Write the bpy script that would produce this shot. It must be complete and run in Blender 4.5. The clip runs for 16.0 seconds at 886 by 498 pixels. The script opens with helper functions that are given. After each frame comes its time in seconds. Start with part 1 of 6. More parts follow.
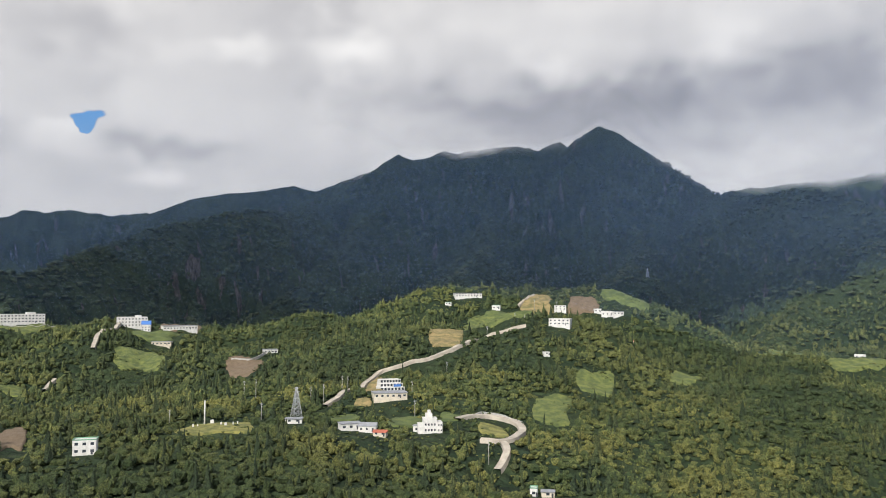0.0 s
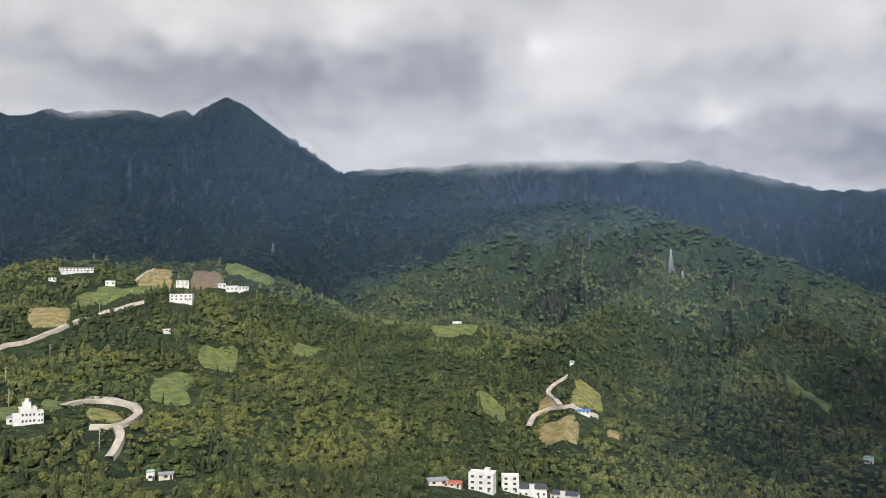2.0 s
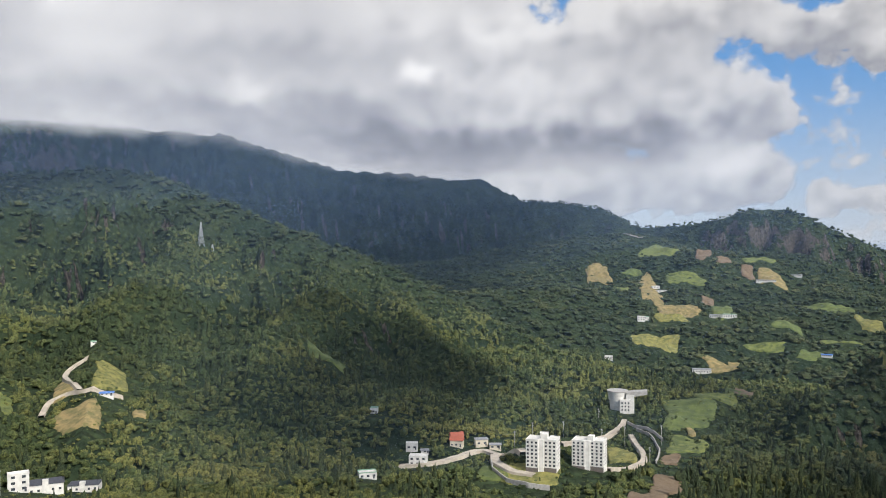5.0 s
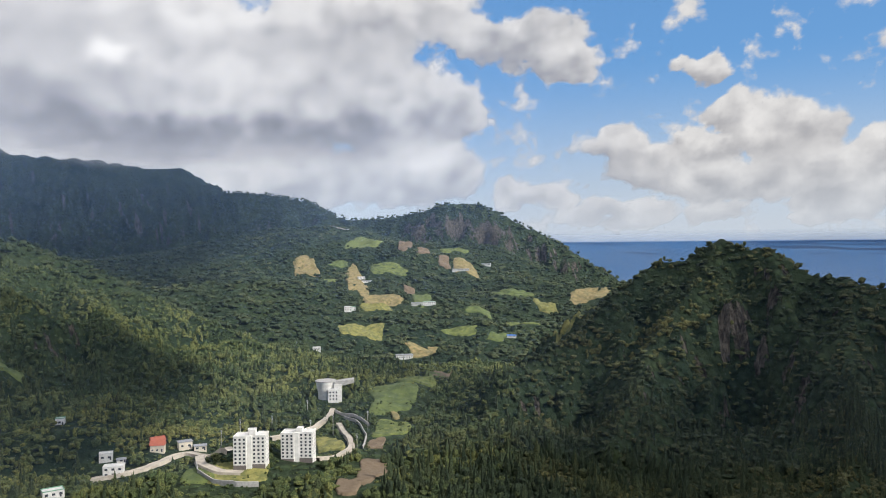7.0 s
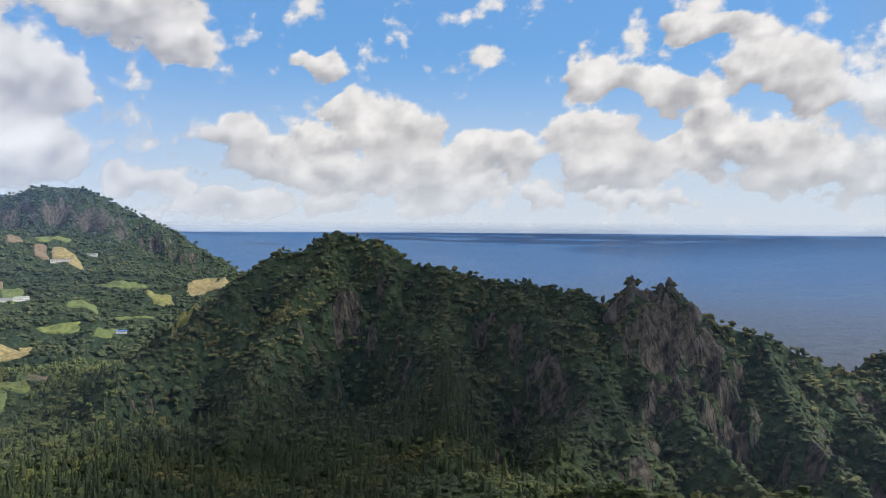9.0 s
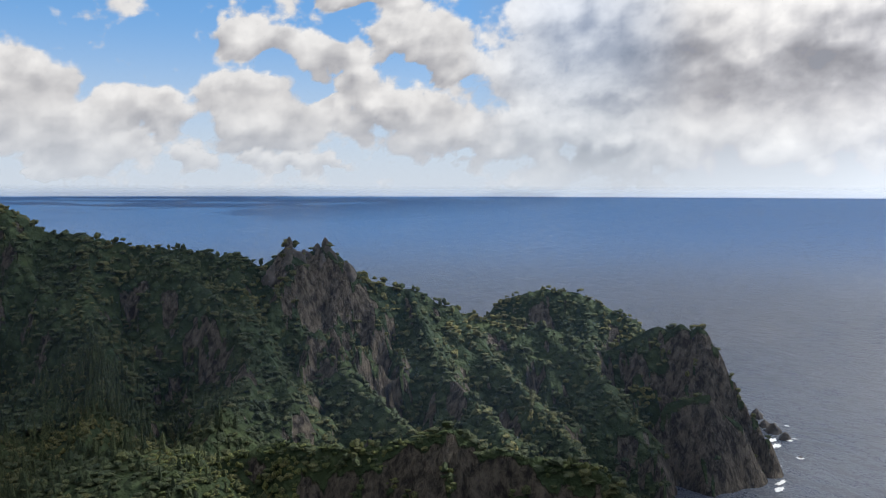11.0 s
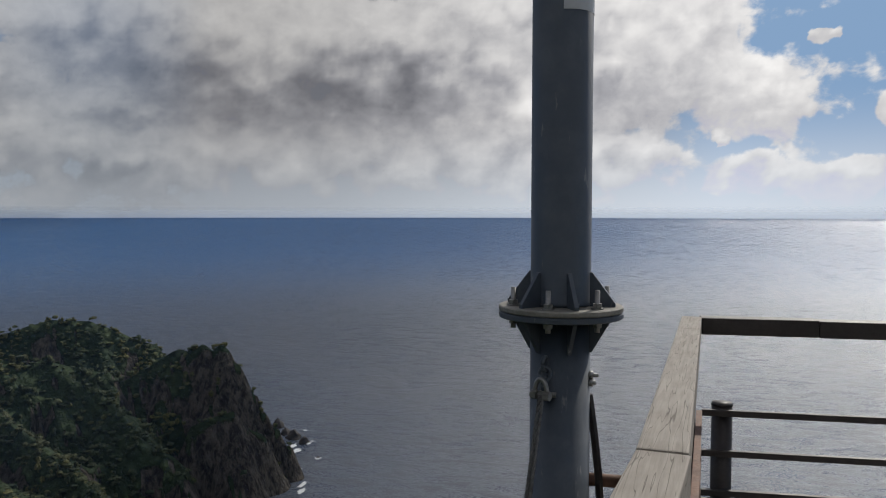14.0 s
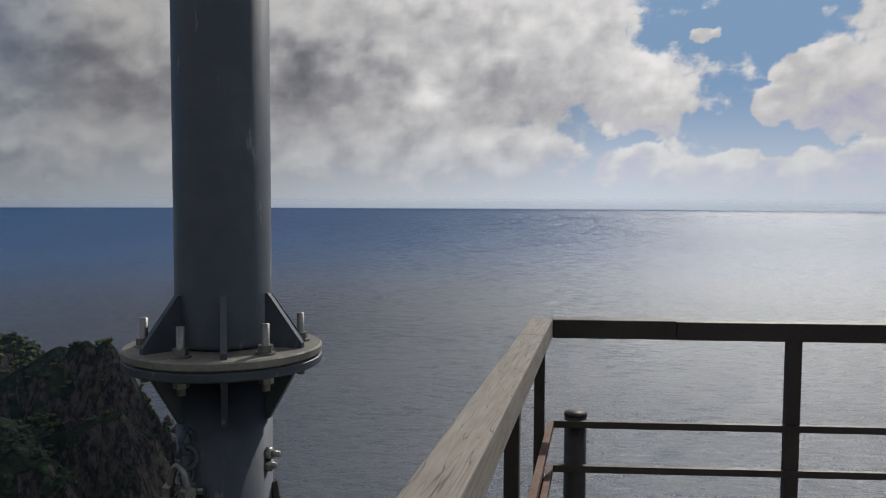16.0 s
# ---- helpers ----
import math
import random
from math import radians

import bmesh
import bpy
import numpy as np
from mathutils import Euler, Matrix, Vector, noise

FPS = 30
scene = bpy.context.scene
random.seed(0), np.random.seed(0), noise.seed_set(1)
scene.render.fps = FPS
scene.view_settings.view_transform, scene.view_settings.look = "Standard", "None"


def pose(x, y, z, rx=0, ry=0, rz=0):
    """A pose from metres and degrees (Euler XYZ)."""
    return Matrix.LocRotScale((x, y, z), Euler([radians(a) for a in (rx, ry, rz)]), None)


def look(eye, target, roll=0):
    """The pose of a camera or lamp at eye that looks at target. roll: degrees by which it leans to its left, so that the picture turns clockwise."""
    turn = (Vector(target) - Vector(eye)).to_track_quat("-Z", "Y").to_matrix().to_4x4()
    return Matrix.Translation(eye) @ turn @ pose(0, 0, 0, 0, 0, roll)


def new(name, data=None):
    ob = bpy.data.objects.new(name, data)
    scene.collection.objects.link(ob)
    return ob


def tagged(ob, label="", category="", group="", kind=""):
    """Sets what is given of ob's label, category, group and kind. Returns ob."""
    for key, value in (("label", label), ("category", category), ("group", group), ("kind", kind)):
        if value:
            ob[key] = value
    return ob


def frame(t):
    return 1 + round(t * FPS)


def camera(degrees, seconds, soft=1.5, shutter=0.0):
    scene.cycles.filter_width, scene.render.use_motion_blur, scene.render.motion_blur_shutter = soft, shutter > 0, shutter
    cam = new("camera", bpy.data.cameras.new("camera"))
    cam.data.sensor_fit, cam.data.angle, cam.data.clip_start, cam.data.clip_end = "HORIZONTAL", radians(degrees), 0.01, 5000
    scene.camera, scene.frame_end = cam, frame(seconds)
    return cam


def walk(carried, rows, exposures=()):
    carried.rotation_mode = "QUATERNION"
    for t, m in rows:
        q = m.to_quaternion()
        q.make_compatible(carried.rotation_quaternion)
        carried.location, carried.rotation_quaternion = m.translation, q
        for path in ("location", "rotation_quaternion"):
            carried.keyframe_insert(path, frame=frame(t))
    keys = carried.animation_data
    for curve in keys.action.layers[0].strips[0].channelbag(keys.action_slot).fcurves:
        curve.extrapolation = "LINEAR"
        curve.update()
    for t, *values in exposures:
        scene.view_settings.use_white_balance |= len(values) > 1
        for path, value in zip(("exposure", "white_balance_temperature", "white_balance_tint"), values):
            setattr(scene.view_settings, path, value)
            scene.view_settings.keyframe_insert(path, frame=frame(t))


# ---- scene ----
LENS = 58.66
# seconds, place (metres from the eye), yaw, pitch, roll
PATH = [
    (0, 0.160, 0.160, 0, 0, 3.81, -0.07),
    (0.25, 0.160, 0.160, 0, -3.77, 3.92, 0.01),
    (0.5, 0.160, 0.160, 0, -7.55, 4.04, 0.08),
    (0.75, 0.159, 0.159, 0, -10.06, 4.15, -0.04),
    (1, 0.159, 0.159, 0, -12.57, 4.27, -0.16),
    (1.25, 0.159, 0.159, 0, -15.76, 3.36, 0.4),
    (1.5, 0.159, 0.159, 0, -18.97, 2.17, -0.03),
    (1.75, 0.159, 0.159, 0, -22.84, 2.05, 0.08),
    (2, 0.158, 0.158, 0, -26.71, 1.93, 0.2),
    (2.25, 0.158, 0.158, 0, -29.71, 2, 0.14),
    (2.5, 0.158, 0.158, 0, -32.71, 2.06, 0.09),
    (2.75, 0.158, 0.158, 0, -35.62, 2.16, -0.15),
    (3, 0.158, 0.158, 0, -38.53, 2.26, -0.38),
    (3.25, 0.157, 0.157, 0, -41.01, 2.29, -0.48),
    (3.5, 0.157, 0.157, 0, -43.5, 2.32, -0.57),
    (3.75, 0.157, 0.157, 0, -45.82, 2.02, -0.33),
    (4, 0.157, 0.157, 0, -48.14, 1.73, -0.08),
    (4.2, 0.157, 0.157, 0, -50.67, 1.05, 0.17),
    (6.3, 0.155, 0.155, 0, -72.94, 0.22, 0.3),
    (6.5, 0.155, 0.155, 0, -75.25, -0.05, 0.42),
    (6.75, 0.155, 0.155, 0, -78.09, -0.48, 0.53),
    (7, 0.154, 0.154, 0, -80.93, -0.92, 0.64),
    (7.25, 0.154, 0.154, 0, -84.74, -1.2, 0.62),
    (7.5, 0.154, 0.154, 0, -88.55, -1.48, 0.59),
    (7.75, 0.154, 0.154, 0, -92.43, -1.49, 0.39),
    (8, 0.154, 0.154, 0, -96.3, -1.49, 0.2),
    (8.2, 0.153, 0.153, 0, -98.87, -1.58, 0.06),
    (10.3, 0.152, 0.152, 0, -123.04, -3.29, 0.37),
    (10.5, 0.152, 0.152, 0, -125.79, -3.87, 0.54),
    (10.75, 0.151, 0.151, 0, -129.2, -4.1, 0.21),
    (11, 0.151, 0.151, 0, -132.6, -4.33, -0.13),
    (11.25, 0.151, 0.151, 0, -135.56, -4.45, 0.04),
    (11.5, 0.151, 0.151, 0, -138.52, -4.58, 0.21),
    (11.75, 0.151, 0.151, 0, -142.01, -4.62, 0.05),
    (12, 0.150, 0.150, 0, -145.51, -4.66, -0.11),
    (12.25, 0.132, 0.138, 0, -148.18, -4.36, -0.17),
    (12.5, 0.118, 0.127, 0, -150.86, -4.05, -0.23),
    (12.75, 0.103, 0.116, 0.001, -153.72, -3.71, -0.35),
    (13, 0.091, 0.106, 0.002, -156.58, -3.36, -0.47),
    (13.25, 0.078, 0.094, 0.001, -159.63, -3.04, -0.56),
    (13.5, 0.065, 0.082, 0, -162.69, -2.72, -0.64),
    (13.75, 0.052, 0.065, 0, -164.65, -2.76, -0.37),
    (14, 0.042, 0.05, 0, -166.61, -2.8, -0.09),
    (14.25, 0.021, 0.025, 0, -168.61, -2.86, -0.11),
    (14.5, 0, 0, 0, -170.77, -3.16, -0.21),
    (14.75, -0.062, -0.049, -0.002, -172.24, -3.1, -0.09),
    (15, -0.124, -0.098, -0.003, -173.7, -3.04, 0.03),
    (15.25, -0.162, -0.177, -0.008, -174.32, -3.17, -0.19),
    (15.5, -0.199, -0.257, -0.012, -174.94, -3.3, -0.4),
    (15.75, -0.204, -0.418, -0.009, -174.5, -3.38, -0.34),
    (16, -0.208, -0.579, -0.005, -174.06, -3.47, -0.29),
]
EYE = 230.0
cam = camera(LENS, 16.0, 1.0)
walk(cam, [(t, pose(x, y, EYE + z, 90 + pitch, roll, yaw)) for t, x, y, z, yaw, pitch, roll in PATH],
     exposures=[(0, 0.1), (4, 0.1), (6.5, 0.15), (7.5, 0.25), (8, 0.36), (10.5, 0.26), (11, 0.28), (12, 0.14), (12.5, -0.1), (13, -0.35), (14, -0.74), (14.5, -0.82), (16, -0.93)])

# ---- sun, sky ----
SUN_BEARING, SUN_HEIGHT = -200.0, 37.0


def polar(b, r):
    """Plan place at bearing b (degrees, anticlockwise from north) and distance r."""
    return -math.sin(radians(b)) * r, math.cos(radians(b)) * r


sun = new("sun", bpy.data.lights.new("sun", "SUN"))
sun.data.energy, sun.data.angle, sun.data.color = 4.6, radians(0.6), (1.0, 0.94, 0.85)
sx, sy = polar(SUN_BEARING, math.cos(radians(SUN_HEIGHT)))
sun.matrix_world = look((sx * 100, sy * 100, 400), (sx * 100 - sx, sy * 100 - sy, 400 - math.sin(radians(SUN_HEIGHT))))


class Nodes:
    """Short hand for building a node tree."""

    def __init__(self, tree):
        self.tree = tree
        tree.nodes.clear()

    def add(self, kind):
        return self.tree.nodes.new(kind)

    def put(self, value, socket):
        if isinstance(value, bpy.types.NodeSocket):
            self.tree.links.new(value, socket)
        elif value is not None:
            socket.default_value = value

    def math(self, op, a, b=0.0, c=0.0, clamp=False):
        n = self.add("ShaderNodeMath")
        n.operation, n.use_clamp = op, clamp
        for v, s in zip((a, b, c), n.inputs):
            self.put(v, s)
        return n.outputs[0]

    def remap(self, v, a, b, lo=0.0, hi=1.0, smooth=True):
        n = self.add("ShaderNodeMapRange")
        n.interpolation_type = "SMOOTHSTEP" if smooth else "LINEAR"
        for x, s in zip((v, a, b, lo, hi), n.inputs):
            self.put(x, s)
        return n.outputs[0]

    def noise(self, vector, scale, detail=4.0, rough=0.55, warp=0.0):
        n = self.add("ShaderNodeTexNoise")
        self.put(vector, n.inputs["Vector"])
        n.inputs["Scale"].default_value, n.inputs["Detail"].default_value = scale, detail
        n.inputs["Roughness"].default_value, n.inputs["Distortion"].default_value = rough, warp
        return n.outputs[0]

    def mix(self, f, a, b, blend="MIX"):
        n = self.add("ShaderNodeMix")
        n.data_type, n.blend_type = "RGBA", blend
        for v, s in ((f, n.inputs[0]), (a, n.inputs[6]), (b, n.inputs[7])):
            if isinstance(v, tuple) and len(v) == 3:
                v = (*v, 1.0)
            self.put(v, s)
        return n.outputs[2]

    def ramp(self, v, stops, ease="LINEAR"):
        n = self.add("ShaderNodeValToRGB")
        n.color_ramp.interpolation = ease
        while len(n.color_ramp.elements) < len(stops):
            n.color_ramp.elements.new(0.5)
        for e, (p, c) in zip(n.color_ramp.elements, stops):
            e.position = p
            e.color = (*c, 1.0) if isinstance(c, tuple) else (c, c, c, 1.0)
        self.put(v, n.inputs[0])
        return n.outputs[0]

    def scaled(self, v, s):
        n = self.add("ShaderNodeMapping")
        self.put(v, n.inputs["Vector"])
        n.inputs["Scale"].default_value = s
        return n.outputs[0]


world = bpy.data.worlds.new("world")
scene.world = world
world.use_nodes = True
w = Nodes(world.node_tree)
sky = w.add("ShaderNodeTexSky")
sky.sky_type, sky.sun_disc = "NISHITA", False
sky.sun_elevation, sky.sun_rotation = radians(SUN_HEIGHT), radians(-SUN_BEARING)
sky.altitude, sky.air_density, sky.dust_density, sky.ozone_density = 200, 1.0, 0.6, 1.5
way = w.add("ShaderNodeTexCoord").outputs["Generated"]
sep = w.add("ShaderNodeSeparateXYZ")
w.put(way, sep.inputs[0])
X, Y, Z = sep.outputs
height = w.math("MULTIPLY", w.math("ARCSINE", Z), 57.2958)
turn = w.math("MULTIPLY", w.math("ARCTAN2", X, Y), 57.2958)          # clockwise from north, -180..180
turn = w.math("FLOORED_MODULO", w.math("ADD", turn, 60.0), 360.0)       # 0 at bearing +60, 360 a full turn on


def at(bearing):
    return (60.0 - bearing) / 360.0


# broken cloud higher up; the heaps low over the horizon stand on the cloud backdrop
glow = w.ramp(w.math("DIVIDE", turn, 360.0), [(at(60), 0.80), (at(-62), 0.80), (at(-78), 0.70), (at(-90), 0.66), (at(-125), 0.66), (at(-145), 0.67), (at(-158), 0.82), (at(-172), 1.18), (at(-186), 1.36), (at(-210), 1.2), (at(-226), 0.9)])
blue = w.mix(1.0, sky.outputs[0], (0.075, 0.10, 0.125), "MULTIPLY")
blue = w.mix(0.6, blue, (0.12, 0.31, 0.62))
low_air = w.mix(1.0, (0.83, 0.90, 0.99), glow, "MULTIPLY")
blue = w.mix(w.remap(height, -1.0, 13.0, 0.92, 0.0), blue, low_air)
# towards the sun: dim air behind the grey heaps, bright blue beyond them
open_sky = w.ramp(w.math("DIVIDE", turn, 360.0), [(at(-174), 0.0), (at(-186), 1.0)])
sunward = w.mix(open_sky, (0.25, 0.26, 0.295), (0.39, 0.61, 0.94))
sunward = w.mix(w.remap(height, -1.0, 8.5, 0.95, 0.0), sunward, low_air)
blue = w.mix(w.ramp(w.math("DIVIDE", turn, 360.0), [(at(-134), 0.0), (at(-150), 1.0), (at(-226), 1.0), (at(-240), 0.0)]), blue, sunward)
flock = w.math("MULTIPLY", w.remap(w.noise(way, 5.0, 4.0, 0.55), 0.42, 0.62), w.remap(height, 22.0, 30.0))
air = w.mix(flock, blue, w.mix(1.0, (0.70, 0.70, 0.74), glow, "MULTIPLY"))
air = w.mix(w.remap(height, -3.0, -0.9), (0.08, 0.12, 0.18), air)
ground = w.add("ShaderNodeBackground")
w.put(air, ground.inputs[0])
ground.inputs[1].default_value = 1.0
w.put(ground.outputs[0], w.add("ShaderNodeOutputWorld").inputs[0])

# ---- materials ----


def material(name, build):
    m = bpy.data.materials.new(name)
    m.use_nodes = True
    n = Nodes(m.node_tree)
    n.out = n.add("ShaderNodeOutputMaterial")
    n.bsdf = n.add("ShaderNodeBsdfPrincipled")
    n.put(n.bsdf.outputs[0], n.out.inputs[0])
    n.place = n.add("ShaderNodeNewGeometry").outputs["Position"]
    build(n)
    return m


def bump(n, value, strength, distance):
    b = n.add("ShaderNodeBump")
    b.inputs["Strength"].default_value, b.inputs["Distance"].default_value = strength, distance
    n.put(value, b.inputs["Height"])
    n.put(b.outputs[0], n.bsdf.inputs["Normal"])


def surface(name, colour, rough=0.7, vary=0.2, size=1.0, metal=0.0, relief=0.1, second=None):
    """A worn surface: two scales of variation in colour and a fine relief."""
    def build(n):
        a = n.noise(n.place, 1.0 / size, 4.0, 0.6)
        b = n.noise(n.place, 9.0 / size, 4.0, 0.6)
        other = second or tuple(c * (1 - vary) for c in colour)
        c = n.mix(n.remap(a, 0.35, 0.65), tuple(min(1, c * (1 + vary * 0.3)) for c in colour), other)
        c = n.mix(n.remap(b, 0.3, 0.7, 0.0, vary), c, tuple(c * 0.55 for c in colour))
        n.put(c, n.bsdf.inputs["Base Color"])
        n.put(n.remap(b, 0.3, 0.7, rough - 0.08, min(1, rough + 0.08)), n.bsdf.inputs["Roughness"])
        n.bsdf.inputs["Metallic"].default_value = metal
        bump(n, b, relief, size * 0.1)
    return material(name, build)


def land_build(n):
    normal = n.add("ShaderNodeNewGeometry").outputs["Normal"]
    s = n.add("ShaderNodeSeparateXYZ")
    n.put(normal, s.inputs[0])
    p = n.add("ShaderNodeSeparateXYZ")
    n.put(n.place, p.inputs[0])
    big = n.noise(n.place, 0.006, 5.0, 0.6)
    mid = n.noise(n.place, 0.035, 4.0, 0.6)
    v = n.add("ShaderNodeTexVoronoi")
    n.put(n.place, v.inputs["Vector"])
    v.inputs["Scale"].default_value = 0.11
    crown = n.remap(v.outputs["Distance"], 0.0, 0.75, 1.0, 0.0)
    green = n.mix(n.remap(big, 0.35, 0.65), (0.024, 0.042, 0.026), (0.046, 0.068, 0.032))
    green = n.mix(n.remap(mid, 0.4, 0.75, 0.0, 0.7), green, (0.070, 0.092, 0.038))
    # shade in the gaps between crowns painted into the green
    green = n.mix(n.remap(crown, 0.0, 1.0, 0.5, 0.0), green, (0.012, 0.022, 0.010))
    crag = n.noise(n.scaled(n.place, (1, 1, 0.3)), 0.22, 7.0, 0.68, 0.3)
    stone = n.mix(n.remap(crag, 0.36, 0.64), (0.032, 0.029, 0.028), (0.155, 0.135, 0.108))
    a = n.add("ShaderNodeAttribute")
    a.attribute_name = "stone"
    steep = n.remap(n.math("ADD", a.outputs["Fac"], n.math("MULTIPLY", n.math("SUBTRACT", n.noise(n.place, 0.25, 4.0, 0.6), 0.5), 0.9)), 0.35, 0.6)
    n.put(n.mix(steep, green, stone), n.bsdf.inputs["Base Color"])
    n.bsdf.inputs["Roughness"].default_value = 0.9
    n.bsdf.inputs["Specular IOR Level"].default_value = 0.15
    leafy = n.math("ADD", crown, n.math("MULTIPLY", n.noise(n.place, 0.5, 4.0), 0.6))
    bump(n, n.math("ADD", n.math("MULTIPLY", leafy, n.math("SUBTRACT", 1.0, steep)), n.math("MULTIPLY", n.math("MULTIPLY", crag, 3.2), steep)), 1.0, 4.0)
    # summits reach into the cloud base and fade
    top = n.math("ADD", p.outputs[2], n.math("MULTIPLY", n.noise(n.place, 0.004, 5.0, 0.6), -160.0))
    summit = n.add("ShaderNodeVectorMath")
    summit.operation = "DISTANCE"
    n.put(n.place, summit.inputs[0])
    summit.inputs[1].default_value = (*polar(-11.3, 2850), 870.0)
    top = n.math("SUBTRACT", top, n.remap(summit.outputs["Value"], 120.0, 420.0, 110.0, 0.0))
    veil = n.add("ShaderNodeMixShader")
    n.put(n.remap(top, 680.0, 760.0), veil.inputs[0])
    n.put(n.bsdf.outputs[0], veil.inputs[1])
    n.put(n.add("ShaderNodeBsdfTransparent").outputs[0], veil.inputs[2])
    n.put(veil.outputs[0], n.out.inputs[0])


LAND = material("forested_land", land_build)


def sea_build(n):
    n.bsdf.inputs["Roughness"].default_value = 0.30
    n.bsdf.inputs["IOR"].default_value = 1.40
    n.bsdf.inputs["Specular IOR Level"].default_value = 1.0
    wave = n.noise(n.scaled(n.place, (0.45, 1.3, 1.0)), 0.060, 5.0, 0.62, 0.4)
    chop = n.noise(n.scaled(n.place, (0.8, 1.5, 1.0)), 0.55, 3.0, 0.6, 0.3)
    swell = n.noise(n.place, 0.010, 3.0, 0.6)
    patch = n.noise(n.scaled(n.place, (1.0, 0.5, 1.0)), 0.0022, 4.0, 0.6, 0.5)
    tone = n.mix(n.remap(patch, 0.35, 0.65), (0.034, 0.050, 0.082), (0.048, 0.060, 0.088))
    # distance from the lookout, not depth of water
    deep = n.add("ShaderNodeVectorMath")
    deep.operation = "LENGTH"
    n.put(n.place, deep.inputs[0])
    # dark faces of the ripples put into the colour along the wave noise
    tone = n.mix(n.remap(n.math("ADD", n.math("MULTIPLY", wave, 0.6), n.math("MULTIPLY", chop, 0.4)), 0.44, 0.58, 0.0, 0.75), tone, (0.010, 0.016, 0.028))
    # the far sea's cloud-shaded blue band is painted into the colour by distance
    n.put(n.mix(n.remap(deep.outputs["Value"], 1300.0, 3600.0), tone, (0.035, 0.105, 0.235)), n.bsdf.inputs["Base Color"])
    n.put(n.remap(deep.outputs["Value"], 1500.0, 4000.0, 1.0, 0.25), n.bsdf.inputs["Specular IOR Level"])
    n.put(n.math("ADD", n.remap(patch, 0.35, 0.65, 0.40, 0.48), n.math("ADD", n.remap(chop, 0.42, 0.60, -0.12, 0.10), n.remap(wave, 0.40, 0.60, -0.14, 0.08))), n.bsdf.inputs["Roughness"])
    bump(n, n.math("ADD", n.math("ADD", wave, n.math("MULTIPLY", chop, 0.55)), n.math("MULTIPLY", swell, 0.4)), 1.0, 2.2)
    n.bsdf.inputs["Specular Tint"].default_value = (0.80, 0.89, 1.0, 1)


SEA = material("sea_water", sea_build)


def leaf(name, dark, light, gold):
    """Foliage: every crown a shade of its own, stands of one kind that also imitate sun and shadow, and leafy clumps
    with darkened hollows.
    """
    def build(n):
        r = n.add("ShaderNodeNewGeometry").outputs["Random Per Island"]
        big = n.noise(n.place, 0.014, 4.0, 0.6, 0.4)
        stand = n.noise(n.place, 0.0055, 4.0, 0.6, 0.5)
        fine = n.noise(n.place, 1.5, 3.0, 0.8)
        tone = n.math("ADD", n.math("MULTIPLY", r, 0.75), n.remap(big, 0.3, 0.7, -0.12, 0.45))
        c = n.mix(tone, dark, light)
        # gold and dark stands, contrast raised to imitate sunlit and shadowed patches
        c = n.mix(n.remap(n.math("ADD", n.math("MULTIPLY", r, 0.16), n.math("MULTIPLY", big, 0.9)), 0.48, 0.66, 0.0, 0.75), c, gold)
        c = n.mix(n.remap(stand, 0.42, 0.60, 0.0, 0.65), c, tuple(x * 0.75 for x in dark))
        # shade in the hollows of the leaf clumps put into the colour
        c = n.mix(n.remap(fine, 0.42, 0.56, 0.85, 0.0), c, tuple(x * 0.35 for x in dark))
        n.put(c, n.bsdf.inputs["Base Color"])
        n.bsdf.inputs["Roughness"].default_value = 0.75
        n.bsdf.inputs["Specular IOR Level"].default_value = 0.2
        bump(n, fine, 1.0, 1.2)
    return material(name, build)


LEAF_NEAR = leaf("broad_leaves", (0.062, 0.094, 0.038), (0.225, 0.250, 0.080), (0.270, 0.255, 0.075))
LEAF_FAR = leaf("far_leaves", (0.060, 0.092, 0.042), (0.195, 0.228, 0.078), (0.225, 0.232, 0.075))
LEAF_HIGH = leaf("mountain_leaves", (0.048, 0.074, 0.038), (0.105, 0.130, 0.058), (0.125, 0.138, 0.058))
LEAF_PINE = leaf("conifer_needles", (0.042, 0.066, 0.036), (0.110, 0.140, 0.058), (0.14, 0.15, 0.055))
LEAF_COAST = leaf("coast_leaves", (0.050, 0.074, 0.040), (0.165, 0.188, 0.072), (0.25, 0.215, 0.068))
# ---- the land ----


def perlin(x, y, seed=0):
    """Smooth noise, -1 to 1, over arrays of places."""
    rng = np.random.RandomState(seed)
    perm, ang = rng.permutation(256), rng.rand(256) * 2 * np.pi
    gx, gy = np.cos(ang), np.sin(ang)
    xi, yi = np.floor(x).astype(int), np.floor(y).astype(int)
    xf, yf = x - xi, y - yi
    u, v = xf * xf * xf * (xf * (xf * 6 - 15) + 10), yf * yf * yf * (yf * (yf * 6 - 15) + 10)

    def corner(i, j):
        h = perm[(perm[(xi + i) & 255] + yi + j) & 255]
        return gx[h] * (xf - i) + gy[h] * (yf - j)

    a, b = corner(0, 0), corner(0, 1)
    return 1.5 * ((a + u * (corner(1, 0) - a)) * (1 - v) + (b + u * (corner(1, 1) - b)) * v)


def fractal(x, y, size, octaves, seed=0):
    total, k = 0.0, 1.0
    for o in range(octaves):
        total = total + k * perlin(x / size, y / size, seed + o)
        size, k = size / 2.03, k * 0.5
    return total


RIDGES = []


def ridge(slope, rough, *crest):
    """A crest line through (bearing, distance, height) points; the sides fall by slope, with gullies of that roughness."""
    RIDGES.append((slope, rough, [(*polar(b, r), z - (0.5 if rough > 0.6 else 5.0 if r < 1100 else 2.0)) for b, r, z in crest]))


